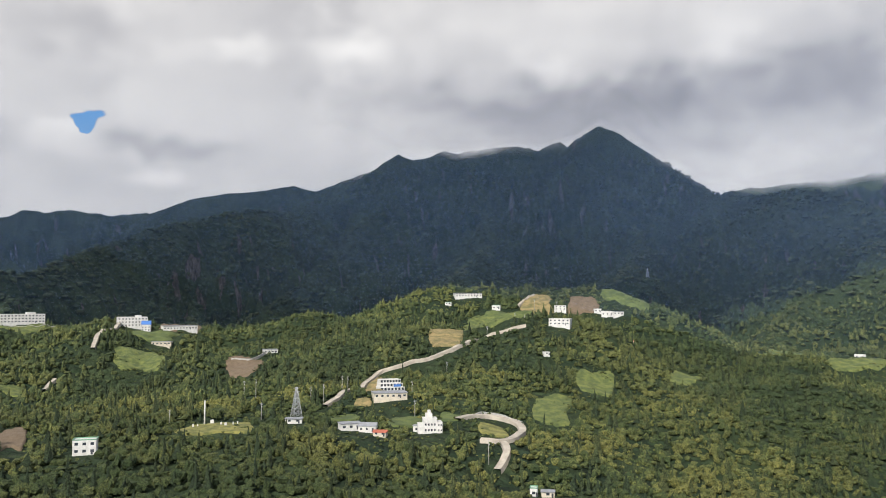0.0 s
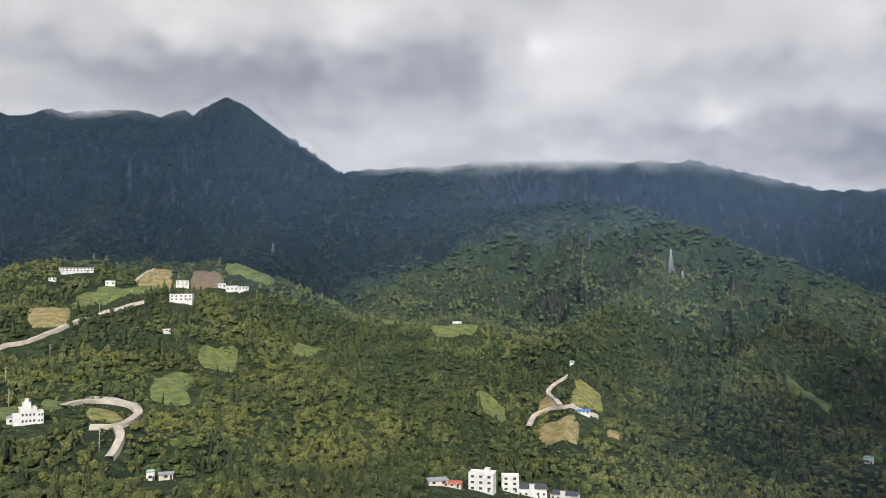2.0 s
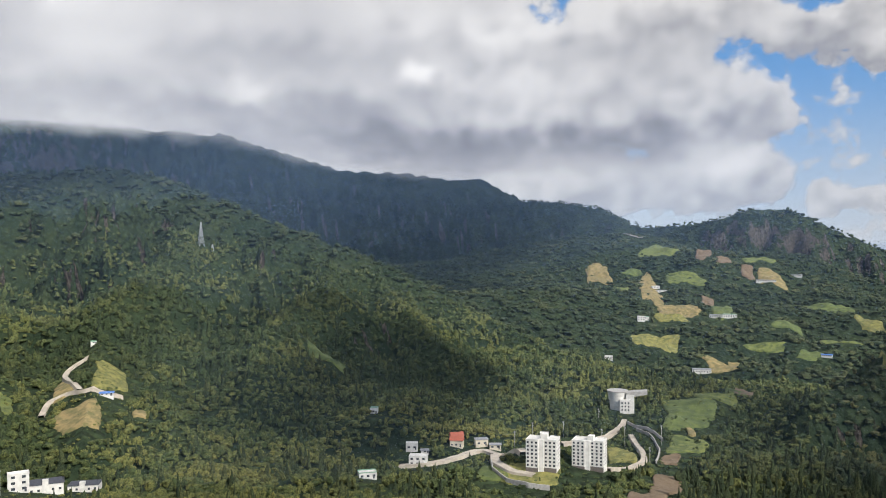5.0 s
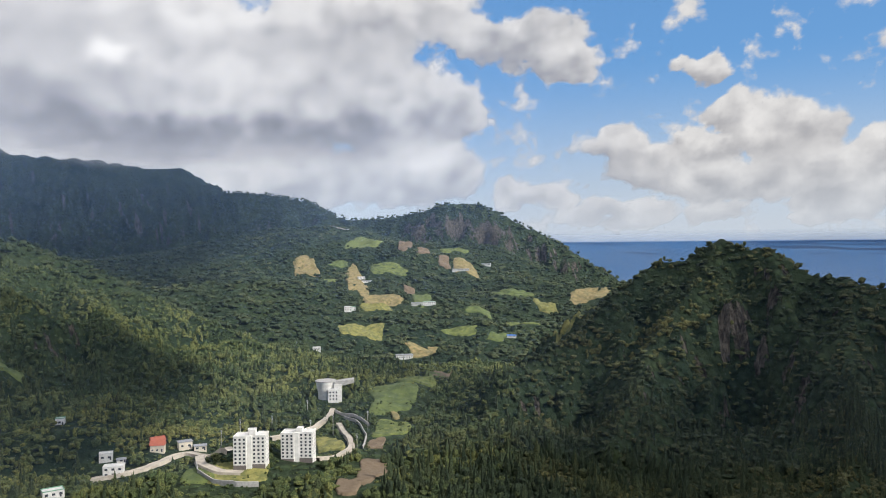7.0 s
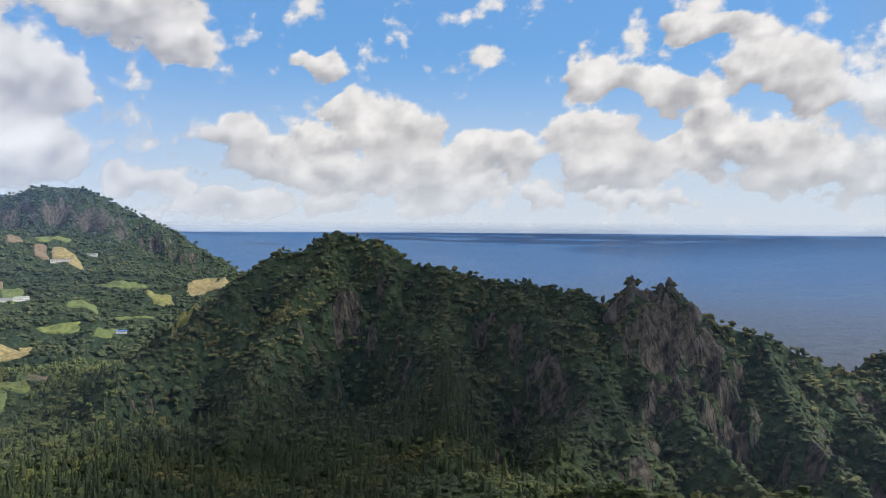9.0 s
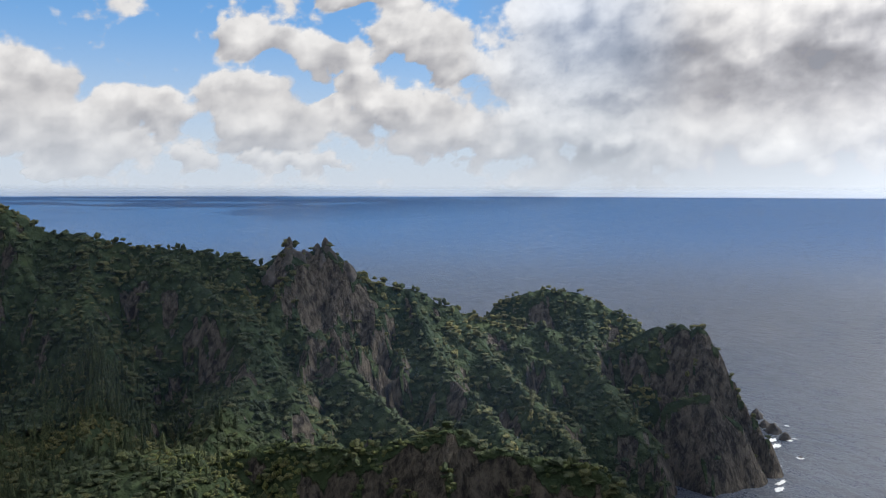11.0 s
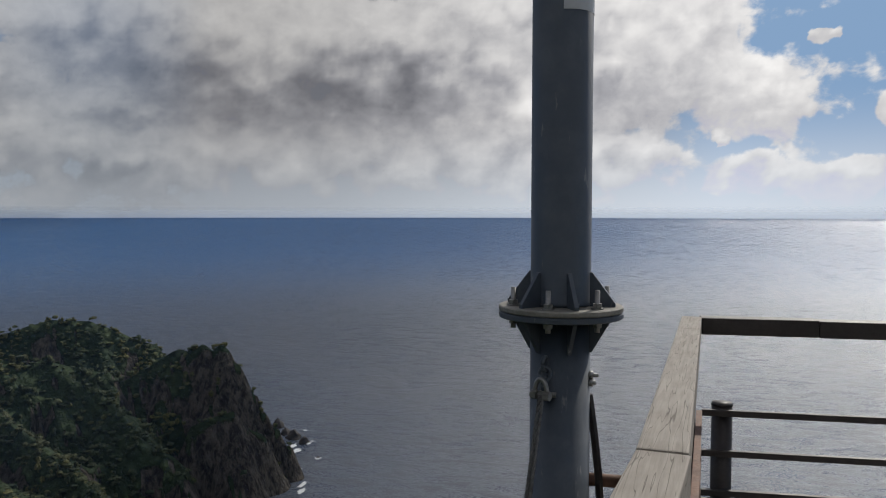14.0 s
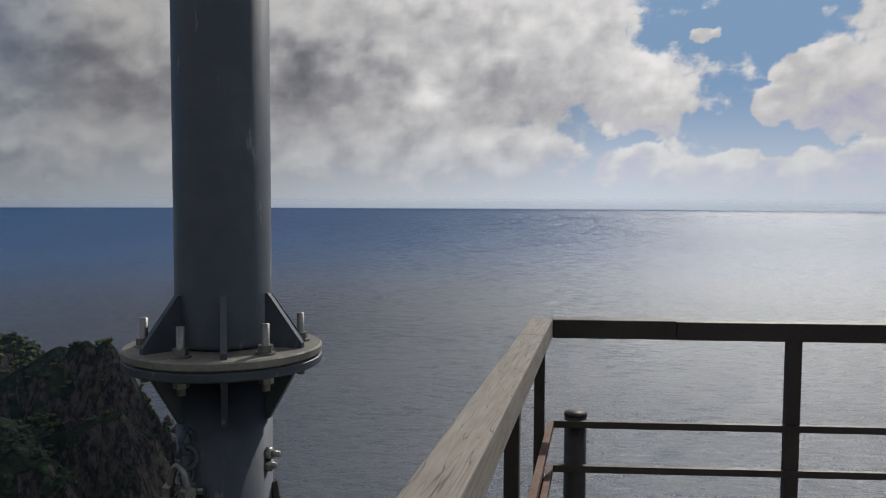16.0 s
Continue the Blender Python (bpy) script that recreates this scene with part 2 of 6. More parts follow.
# far left
ridge(0.7, 0.3, (31.0, 4000, 590), (29.5, 4000, 612), (27.9, 4000, 657), (26.8, 4000, 650), (25.2, 4000, 662), (24.4, 4000, 648), (23.4, 4000, 654), (22.0, 4000, 650), (20.0, 4000, 668))
# far green
ridge(0.7, 0.3, (20.0, 3600, 622), (17.8, 3600, 681), (15.5, 3600, 711), (13.0, 3600, 728), (10.8, 3600, 756), (9.2, 3600, 731), (7.6, 3600, 776), (5.1, 3600, 835))
# main
ridge(0.75, 0.6, (11.6, 2500, 507), (9.2, 2700, 563), (7.2, 2850, 612), (5.5, 2900, 681), (4.1, 2900, 752), (3.3, 2900, 779), (2.3, 2900, 757), (-0.2, 2930, 798), (-1.0, 2930, 786), (-1.9, 2930, 798), (-4.8, 2930, 813), (-6.6, 2920, 804), (-8.5, 2900, 820), (-9.5, 2880, 786), (-10.7, 2860, 850), (-11.3, 2850, 866), (-12.3, 2850, 845), (-14.1, 2850, 772), (-16.7, 2750, 662), (-19.0, 2700, 586), (-20.4, 2700, 566))
# peak spur
ridge(0.75, 0.55, (-11.3, 2850, 841), (-12.4, 2600, 576), (-14.0, 2200, 397), (-13.2, 1600, 290))
# mid spur
ridge(0.75, 0.55, (-2.7, 2950, 788), (-3.5, 2600, 545), (-3.1, 2100, 371), (-0.7, 1400, 269))
# shoulder spur
ridge(0.75, 0.55, (3.9, 2900, 739), (5.9, 2500, 487), (7.9, 2000, 320), (12.3, 1450, 223))
# left spur
ridge(0.6, 0.55, (29.3, 1300, 273), (27.4, 1350, 275), (25.2, 1500, 311), (22.8, 1650, 348), (19.2, 1800, 399), (13.9, 2000, 458), (11.4, 2300, 482))
# lit hill
ridge(0.6, 0.35, (-19.2, 2500, 551), (-21.7, 2300, 520), (-25.0, 2000, 493), (-27.8, 1900, 451), (-30.2, 1800, 397))
# pylon hill
ridge(0.45, 0.3, (-30.2, 1750, 377), (-33.3, 1500, 361), (-37.1, 1450, 369), (-40.0, 1400, 352), (-42.5, 1350, 324), (-46.6, 1300, 280), (-52.3, 1250, 230), (-56.6, 1200, 193), (-61.9, 1150, 138), (-67.2, 1050, 103))
# pylon spur
ridge(0.55, 0.3, (-37.1, 1450, 367), (-32.5, 1300, 306), (-27.8, 1200, 267), (-24.9, 1150, 241), (-22.5, 1050, 203), (-20.0, 950, 158))
# far right
ridge(0.6, 0.6, (-19.6, 4000, 759), (-21.7, 4200, 809), (-25.4, 4200, 827), (-29.4, 4200, 851), (-35.6, 4100, 827), (-43.9, 4000, 789), (-44.1, 3900, 785), (-47.0, 3800, 711), (-52.7, 3600, 582), (-57.4, 3500, 562), (-60.8, 3400, 519), (-62.7, 3400, 524), (-64.2, 3300, 429), (-68.7, 3200, 407), (-71.0, 3100, 381))
# headland
ridge(0.6, 0.6, (-71.0, 3100, 381), (-73.4, 2900, 303), (-75.1, 2800, 294), (-79.1, 2600, 312), (-81.2, 2500, 340), (-83.7, 2500, 333), (-87.7, 2400, 245), (-89.3, 2380, 173), (-90.5, 2350, 115), (-93.3, 2300, 74))
# dark hill
ridge(0.85, 1.0, (-84.6, 640, 115), (-87.3, 680, 126), (-90.5, 720, 144), (-93.4, 760, 177), (-96.2, 800, 205), (-97.9, 800, 207), (-100.4, 820, 224), (-103.6, 800, 214), (-105.7, 780, 195), (-108.2, 760, 189), (-111.6, 740, 182), (-115.5, 720, 177), (-117.7, 700, 172), (-119.2, 690, 164))
# coast ridge
ridge(1.0, 1.0, (-117.9, 700, 176), (-119.1, 690, 166), (-120.2, 690, 174), (-121.5, 690, 186), (-122.4, 690, 178), (-124.1, 690, 184), (-125.7, 690, 166), (-127.4, 690, 152), (-130.2, 690, 145), (-133.5, 700, 125), (-135.4, 710, 117), (-139.7, 720, 106), (-143.5, 720, 92))
# cape
ridge(1.9, 0.7, (-143.5, 720, 91), (-144.1, 730, 89), (-146.6, 728, 102), (-148.2, 725, 110), (-149.5, 720, 114), (-150.9, 712, 113))
# cape end
ridge(2.6, 0.65, (-151.1, 715, 111), (-152.2, 705, 93), (-153.2, 700, 69), (-154.1, 690, 51), (-155.6, 680, 29))
# buttress
ridge(2.2, 0.7, (-148.7, 650, 61), (-151.6, 650, 71), (-153.7, 655, 46), (-155.2, 660, 10))
# back hill
ridge(1.3, 0.7, (-135.8, 1000, 69), (-136.9, 1000, 94), (-140.1, 1000, 108), (-142.5, 1000, 103), (-145.0, 1000, 81), (-146.4, 1000, 72))
# near ridge
ridge(1.4, 0.9, (-116.1, 430, 85), (-120.1, 425, 95), (-125.0, 405, 97), (-129.1, 395, 102), (-132.9, 385, 113), (-135.4, 380, 105), (-138.8, 375, 103), (-144.1, 370, 99), (-146.5, 350, 94))
# spur a
ridge(0.9, 0.9, (-113.1, 710, 175), (-117.1, 640, 139), (-119.5, 600, 118), (-121.9, 520, 87))
# spur b
ridge(0.9, 0.9, (-119.1, 690, 161), (-123.6, 610, 107), (-126.1, 570, 94), (-130.2, 500, 75))
# spur c
ridge(0.9, 0.9, (-130.2, 690, 141), (-132.7, 600, 93), (-135.1, 550, 81), (-137.1, 500, 74))
# spur d
ridge(0.9, 0.9, (-133.5, 700, 123), (-136.3, 650, 92), (-139.0, 600, 74), (-143.2, 520, 51))
# spur e
ridge(0.9, 0.9, (-139.7, 720, 104), (-143.5, 680, 81), (-145.3, 620, 62))
# dark spur a
ridge(0.8, 0.9, (-100.4, 820, 223), (-95.4, 680, 134), (-95.0, 650, 119), (-92.9, 540, 92))
# dark spur b
ridge(0.8, 0.9, (-108.2, 760, 188), (-108.1, 640, 131), (-108.9, 540, 101), (-106.9, 440, 86))
# dark spur c
ridge(0.8, 0.9, (-117.7, 700, 171), (-118.9, 620, 130), (-118.5, 550, 104), (-115.6, 450, 91))
# town spur
ridge(0.5, 0.3, (-42.5, 1350, 324), (-41.7, 1000, 214), (-40.1, 800, 160), (-39.8, 650, 127), (-41.0, 560, 110))
# town spur b
ridge(0.5, 0.3, (-52.3, 1250, 230), (-50.7, 900, 166), (-47.5, 700, 130), (-48.3, 580, 106))
# town spur c
ridge(0.5, 0.3, (-54.8, 1150, 190), (-59.5, 850, 130), (-66.2, 720, 101))
# front hill
ridge(0.35, 0.1, (29.0, 450, 156), (23.8, 450, 155), (17.8, 520, 155), (13.3, 520, 153), (9.0, 490, 157), (3.4, 440, 152), (-2.7, 420, 141))
# plateau
ridge(0.4, 0.2, (3.8, 1000, 233), (0.2, 1000, 254), (-4.7, 1000, 251), (-12.0, 1000, 250), (-15.8, 950, 223))
# lower hill
ridge(0.35, 0.12, (-3.4, 800, 196), (-10.0, 760, 196), (-15.5, 640, 165), (-19.3, 560, 157), (-23.6, 500, 136))
# valley spur
ridge(0.45, 0.3, (-41.5, 1000, 224), (-37.4, 850, 188), (-36.2, 720, 154), (-35.8, 600, 132), (-35.0, 520, 116))
# east spur
ridge(0.5, 0.3, (-51.1, 950, 185), (-46.6, 760, 151), (-46.1, 620, 123))

FLOOR = [(*polar(b, r), b, math.log(r), z) for b, r, z in (
    (25.9, 700, 156), (20.8, 1000, 192), (28.3, 1100, 191), (14.5, 850, 168), (7.5, 950, 206), (3.6, 560, 168), (1.0, 480, 155), (6.6, 480, 157), (-4.7, 450, 152), (-7.1, 400, 135), (-1.9, 750, 187), (-5.5, 800, 197), (-8.4, 780, 198), (-18.3, 800, 146), (-17.8, 450, 129), (-27.0, 900, 170), (-26.2, 550, 138), (-20.8, 600, 149), (-34.0, 520, 90), (-35.8, 640, 111), (-34.5, 730, 130), (-19.4, 450, 123), (-48.3, 500, 99), (-54.8, 600, 105))]
FLOOR += [(*polar(b, r), b, math.log(r), z) for b, r, z in (
    (-67.2, 520, 105), (-24.5, 750, 156), (-66.8, 540, 76), (-70.2, 540, 80), (-72.6, 680, 86), (-74.8, 430, 93), (-54.5, 520, 81), (-81.5, 1150, 47), (-79.9, 1600, 100), (-75.0, 1750, 130), (-89.7, 1500, 75), (-91.7, 1700, 93), (-78.7, 2200, 205), (-73.4, 2300, 244), (-64.7, 1600, 145), (-79.6, 500, 84), (-103.4, 560, 80), (-111.7, 420, 92))]
# the sea bed round the coast, and the slope under the lookout
FLOOR += [(*polar(b, r), b, math.log(r), z) for b, r, z in (
    (-97, 1350, -30), (-97, 2600, -40), (-104, 1150, -40), (-113, 1000, -40), (-124, 900, -40), (-136, 880, -30), (-147, 900, -40), (-157, 760, -60), (-160, 680, -60), (-158, 620, -60), (-163, 560, -60),
    (-125, 485, 48), (-133, 470, 34), (-140, 450, 22), (-119, 500, 62), (-128, 335, 42), (-138, 325, 40), (-118, 350, 58), (-157, 560, -50), (-151, 480, -25), (-149, 600, -15), (-165, 400, -40), (-180, 300, -50), (-205, 300, -50), (-235, 400, -50), (-135, 1300, -50), (-160, 1300, -50), (-190, 1000, -60),
    (-91, 4000, -40), (45, 700, 150), (60, 1500, 250), (80, 900, 150), (100, 900, 100))]


def ground(x, y):
    """Height of the land over arrays of plan places."""
    x, y = np.asarray(x, float), np.asarray(y, float)
    r = np.hypot(x, y) + 1e-6
    b, lr = np.degrees(np.arctan2(-x, y)), np.log(r)
    b = np.where(b > 110, b - 360, b)
    top, bottom = np.zeros_like(r), np.zeros_like(r)
    for fx, fy, fb, fl, fz in FLOOR:
        wgt = 1.0 / (((b - fb) * 0.01745) ** 2 + (lr - fl) ** 2 + 0.0008) ** 1.6
        top, bottom = top + wgt * fz, bottom + wgt
    h = top / bottom
    soft = fractal(x, y, 90.0, 4, 3)
    gully, ravine = np.abs(fractal(x, y, 230.0, 5, 11)), np.abs(fractal(x, y, 95.0, 4, 17))
    cleft = np.abs(fractal(x, y, 42.0, 3, 23))
    roll = fractal(x, y, 330.0, 3, 5)
    h = h + 5.0 * soft * np.clip((r - 300) / 300, 0.1, 2.0) + 16.0 * roll * np.clip((r - 420) / 400, 0, 1)
    open_sea = np.clip((-94 - b) / 4, 0, 1) * np.clip((r - 1050) / 250, 0, 1)
    h = h * (1 - open_sea) - 60 * open_sea
    for slope, rough, crest in RIDGES:
        best, side = np.full_like(r, 1e9), np.full_like(r, -1e9)
        for (x0, y0, z0), (x1, y1, z1) in zip(crest, crest[1:]):
            ux, uy = x1 - x0, y1 - y0
            k = np.clip(((x - x0) * ux + (y - y0) * uy) / (ux * ux + uy * uy + 1e-9), 0, 1)
            d = np.hypot(x - x0 - k * ux, y - y0 - k * uy)
            side = np.maximum(side, z0 + k * (z1 - z0) - slope * d)
            best = np.minimum(best, d)
        if rough > 0.6:                                                   # rocky coast: short sharp ravines
            side = side + rough * np.minimum(best, 110.0) * (0.16 - ravine) * 1.25 + 3.0 * soft * np.clip(best / 30, 0.15, 1)
            side = side + rough * np.minimum(best, 50.0) * (0.20 - cleft) * 0.55
        else:
            side = side + rough * np.minimum(best, 320.0) * (0.10 - gully)
            if rough > 0.25:
                side = side + 0.85 * np.minimum(best, 170.0) * (0.17 - ravine) * np.clip((r - 640) / 250, 0, 1)
        k = 4.0
        h = np.where(side > h + 3 * k, side, np.where(side < h - 3 * k, h, h + k * np.log1p(np.exp(np.clip((side - h) / k, -3, 3)))))
    knoll = 222.0 - 0.62 * r + 3 * soft                                    # the hill that carries the lookout
    h = np.maximum(h * np.clip(r / 260, 0, 1) + (1 - np.clip(r / 260, 0, 1)) * np.minimum(knoll, h + 200), knoll)
    h = np.where(r < 8, np.minimum(h, 218), h)
    return h


# bearing, distance, half width and half depth of cliffs that break through the trees
OUTCROPS = [(-95.6, 657, 8, 12), (-95.2, 620, 7, 12), (-97.1, 769, 7, 10), (-100.5, 732, 5, 12), (-104.4, 785, 8, 8), (-101.6, 734, 5, 10),
            (-118.1, 555, 13, 14), (-123.8, 596, 15, 16), (-122.1, 515, 9, 10), (-133.8, 575, 9, 18), (-123.5, 655, 16, 22), (-101.2, 732, 6, 8), (-127.2, 654, 10, 12),
            (17.7, 1648, 16, 20), (22.6, 1635, 18, 14), (18.8, 1574, 10, 14), (-79.1, 2410, 30, 40), (-84.3, 2353, 60, 60)]


def bare_rock(x, y, steep):
    """How far a place of that slope is bare rock, 0 to 1: steep ground, more of it on the coast."""
    b = np.degrees(np.arctan2(-x, y))
    b = np.where(b > 110, b - 360, b)
    coast = np.clip((-102 - b) / 12, 0, 1)
    k = np.minimum(steep, 1.9) + 0.55 * perlin(x / 19, y / 19, 60) + 0.4 * perlin(x / 7, y / 7, 61) - 2.0 + 0.35 * coast
    crags = np.clip(1.2 - np.abs(b + 123.0) / 3.6, 0, 1) * np.clip((np.hypot(x, y) - 640) / 25, 0, 1)      # bare summit of the coast ridge
    k = k + 0.55 * np.clip(1.3 - np.abs(b + 131) / 14, 0, 1) * np.clip(1.6 - np.abs(np.hypot(x, y) - 362) / 20, 0, 1)          # the cliffs under the near ridge
    k = k + 0.9 * crags + 0.8 * np.clip((np.hypot(x, y) - 2150) / 100, 0, 1) * np.clip((-77 - b) / 3, 0, 1) + 0.6 * np.clip((np.hypot(x, y) - 3500) / 100, 0, 1) * np.clip(1.5 - np.abs(b + 32) / 5, 0, 1)
    k = k + 0.35 * np.clip((-148 - b) / 2, 0, 1)                           # the bare end of the cape
    for ob, orr, wide, deep in OUTCROPS:
        k = k + 1.5 * np.clip(1.25 - np.hypot(np.radians(b - ob) * orr / wide, (np.hypot(x, y) - orr) / deep) + 0.5 * perlin(x / 9, y / 9, 62), 0, 1)
    return np.clip(k / 0.3, 0, 1)


def mesh_from(name, verts, faces, mat, smooth=True):
    """A mesh from arrays: verts n x 3, faces m x 3 or m x 4."""
    me = bpy.data.meshes.new(name)
    verts, faces = np.asarray(verts, np.float32), np.asarray(faces, np.int32)
    n, k = faces.shape
    me.vertices.add(len(verts))
    me.vertices.foreach_set("co", verts.ravel())
    me.loops.add(n * k)
    me.loops.foreach_set("vertex_index", faces.ravel())
    me.polygons.add(n)
    me.polygons.foreach_set("loop_start", np.arange(0, n * k, k, dtype=np.int32))
    me.polygons.foreach_set("loop_total", np.full(n, k, np.int32))
    me.polygons.foreach_set("use_smooth", np.full(n, smooth))
    me.update(calc_edges=True)
    me.materials.append(mat)
    return me


def sheet(rows, cols, closed=False):
    """Faces of a grid of rows x cols points."""
    i, j = np.meshgrid(np.arange(rows - 1), np.arange(cols if closed else cols - 1), indexing="ij")
    a, b = i * cols + j, i * cols + (j + 1) % cols
    return np.stack([a, b, b + cols, a + cols], -1).reshape(-1, 4)


BEARINGS = np.concatenate([np.arange(40, -170, -0.25), np.arange(-170, -215, -1.0), np.arange(-215, -320, -5.0)])
RANGES = np.concatenate([[0.05], np.geomspace(8, 250, 34)[:-1], np.geomspace(250, 4940, 320)])
rr, bb = np.meshgrid(RANGES, np.radians(BEARINGS), indexing="ij")
LX, LY = -np.sin(bb) * rr, np.cos(bb) * rr
LZ = np.concatenate([ground(LX[i:i + 40], LY[i:i + 40]) for i in range(0, len(RANGES), 40)])
far = np.clip((rr - 1000) / 1500, 0, 1)
stone_z = LZ
LZ = LZ + far * 3.0 * perlin(LX / 14, LY / 14, 40) + np.clip((rr - 500) / 500, 0, 1) * 1.2 * perlin(LX / 7, LY / 7, 41)
quads = sheet(*LX.shape, True)[:, ::-1]
quads = quads[LZ.ravel()[quads].max(axis=1) > -25.0]
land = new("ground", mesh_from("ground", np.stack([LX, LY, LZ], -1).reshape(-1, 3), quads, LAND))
fall = np.hypot(np.gradient(stone_z, axis=0) / np.gradient(rr, axis=0), np.gradient(stone_z, axis=1) / (rr * np.gradient(bb, axis=1)))
stone_at = bare_rock(LX, LY, fall)
land.data.attributes.new("stone", "FLOAT", "POINT").data.foreach_set("value", stone_at.ravel().astype(np.float32))
tagged(land, "steep forested volcanic hills and mountains above the sea", "terrain", kind="structure")

# the highest line of sight so far, per bearing: what lies well below it is out of sight from the lookout
rise = np.maximum.accumulate((LZ - EYE) / rr, axis=0)

# ---- the sea ----
SR = np.concatenate([np.geomspace(20, 2500, 60), np.linspace(2550, 4960, 50)])
SB = np.radians(np.linspace(0, 360, 241)[:-1])
sr, sb = np.meshgrid(SR, SB, indexing="ij")
rim = EYE - 4960 * math.tan(radians(0.5))
sz = rim * np.clip((sr - 2500) / 2460, 0, 1) ** 1.7
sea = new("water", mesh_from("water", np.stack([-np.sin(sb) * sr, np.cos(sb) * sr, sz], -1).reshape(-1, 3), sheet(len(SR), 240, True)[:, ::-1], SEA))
tagged(sea, "wide blue grey sea with small wind waves", "sea", kind="structure")


# ---- things on the land: helpers ----


def land_z(x, y):
    """Height of the built land surface."""
    x, y = np.asarray(x, float), np.asarray(y, float)
    r = np.hypot(x, y)
    return ground(x, y) + np.clip((r - 1000) / 1500, 0, 1) * 3.0 * perlin(x / 14, y / 14, 40) + np.clip((r - 500) / 500, 0, 1) * 1.2 * perlin(x / 7, y / 7, 41)


def part(name, bm, mat, parent=None, label="", smooth=False):
    """Links a bmesh as one mesh object under a thing or part."""
    me = bpy.data.meshes.new(name)
    bm.normal_update()
    for f in bm.faces:
        f.smooth = smooth
    bm.to_mesh(me)
    bm.free()
    me.materials.append(mat)
    ob = new(name, me)
    if parent:
        ob.parent = parent
    if label:
        ob["label"] = label
    return ob


def box(bm, x0, x1, y0, y1, z0, z1, taper=0.0, bevel=0.0):
    """A block; taper draws its top in, bevel rounds its edges."""
    made = bmesh.ops.create_cube(bm, size=1.0)["verts"]
    for v in made:
        k = 1 - taper if v.co.z > 0 else 1.0
        v.co = ((x0 + x1) / 2 + v.co.x * k * (x1 - x0), (y0 + y1) / 2 + v.co.y * k * (y1 - y0), (z0 + z1) / 2 + v.co.z * (z1 - z0))
    if bevel:
        edges = {e for v in made for e in v.link_edges}
        bmesh.ops.bevel(bm, geom=list(edges), offset=bevel, segments=2, affect="EDGES", profile=0.6)


def tube(bm, a, b, r0, r1=None, sides=12):
    """A round bar from a to b."""
    a, b = Vector(a), Vector(b)
    d = b - a
    m = Matrix.Translation((a + b) / 2) @ d.to_track_quat("Z", "Y").to_matrix().to_4x4()
    bmesh.ops.create_cone(bm, cap_ends=True, segments=sides, radius1=r0, radius2=r0 if r1 is None else r1, depth=d.length, matrix=m)


WALL_WHITE = surface("white_render", (0.68, 0.67, 0.64), 0.8, 0.16, 3.0)
WALL_CREAM = surface("cream_render", (0.62, 0.56, 0.45), 0.8, 0.15, 3.0)
WALL_GREY = surface("grey_concrete", (0.42, 0.41, 0.39), 0.85, 0.2, 2.0)
ROOF_GREY = surface("grey_roofing", (0.30, 0.31, 0.33), 0.6, 0.2, 2.0)
ROOF_DARK = surface("dark_roof_tiles", (0.055, 0.06, 0.075), 0.5, 0.25, 1.0)
ROOF_RED = surface("red_roof_tiles", (0.42, 0.12, 0.07), 0.6, 0.25, 1.0)
ROOF_BLUE = surface("blue_sheet_roof", (0.06, 0.18, 0.50), 0.45, 0.15, 1.0)
ROOF_GREEN = surface("green_roof_coat", (0.18, 0.36, 0.24), 0.6, 0.2, 2.0)
GLASS = surface("dark_window_glass", (0.05, 0.06, 0.075), 0.12, 0.2, 0.5, 0.0, 0.0)
ROAD = surface("pale_concrete_road", (0.47, 0.42, 0.35), 0.9, 0.25, 6.0)
POLE = surface("weathered_concrete_pole", (0.36, 0.35, 0.33), 0.8, 0.2, 0.5)
STEEL = surface("galvanised_steel", (0.50, 0.52, 0.54), 0.45, 0.15, 0.3, 0.6)
COVERS = {
    "grass": (surface("bright_meadow", (0.155, 0.180, 0.046), 0.95, 0.4, 7.0, 0, 0.9, (0.065, 0.095, 0.03)), "bright green grass field among the trees"),
    "pasture": (surface("dull_pasture", (0.115, 0.145, 0.040), 0.95, 0.35, 9.0, 0, 0.6, (0.06, 0.09, 0.03)), "dull green pasture among the trees"),
    "lawn": (surface("yellow_green_lawn", (0.24, 0.225, 0.065), 0.95, 0.35, 6.0, 0, 0.8, (0.10, 0.115, 0.035)), "yellow-green mown grass plot"),
    "hay": (surface("dry_field", (0.30, 0.225, 0.10), 0.95, 0.35, 6.0, 0, 0.6, (0.13, 0.13, 0.05)), "dry tan crop field with worn soil"),
    "soil": (surface("bare_soil", (0.175, 0.13, 0.085), 0.95, 0.35, 5.0, 0, 0.7, (0.14, 0.10, 0.06)), "bare reddish brown soil plot"),
}
PAVED = []            # (bearing, distance, half width, half depth) kept free of shrubs
CLEAR = []            # (bearing, distance, half width, half depth) kept free of tall trees


def spot(b, r):
    x, y = polar(b, r)
    return Vector((x, y, float(land_z(x, y))))


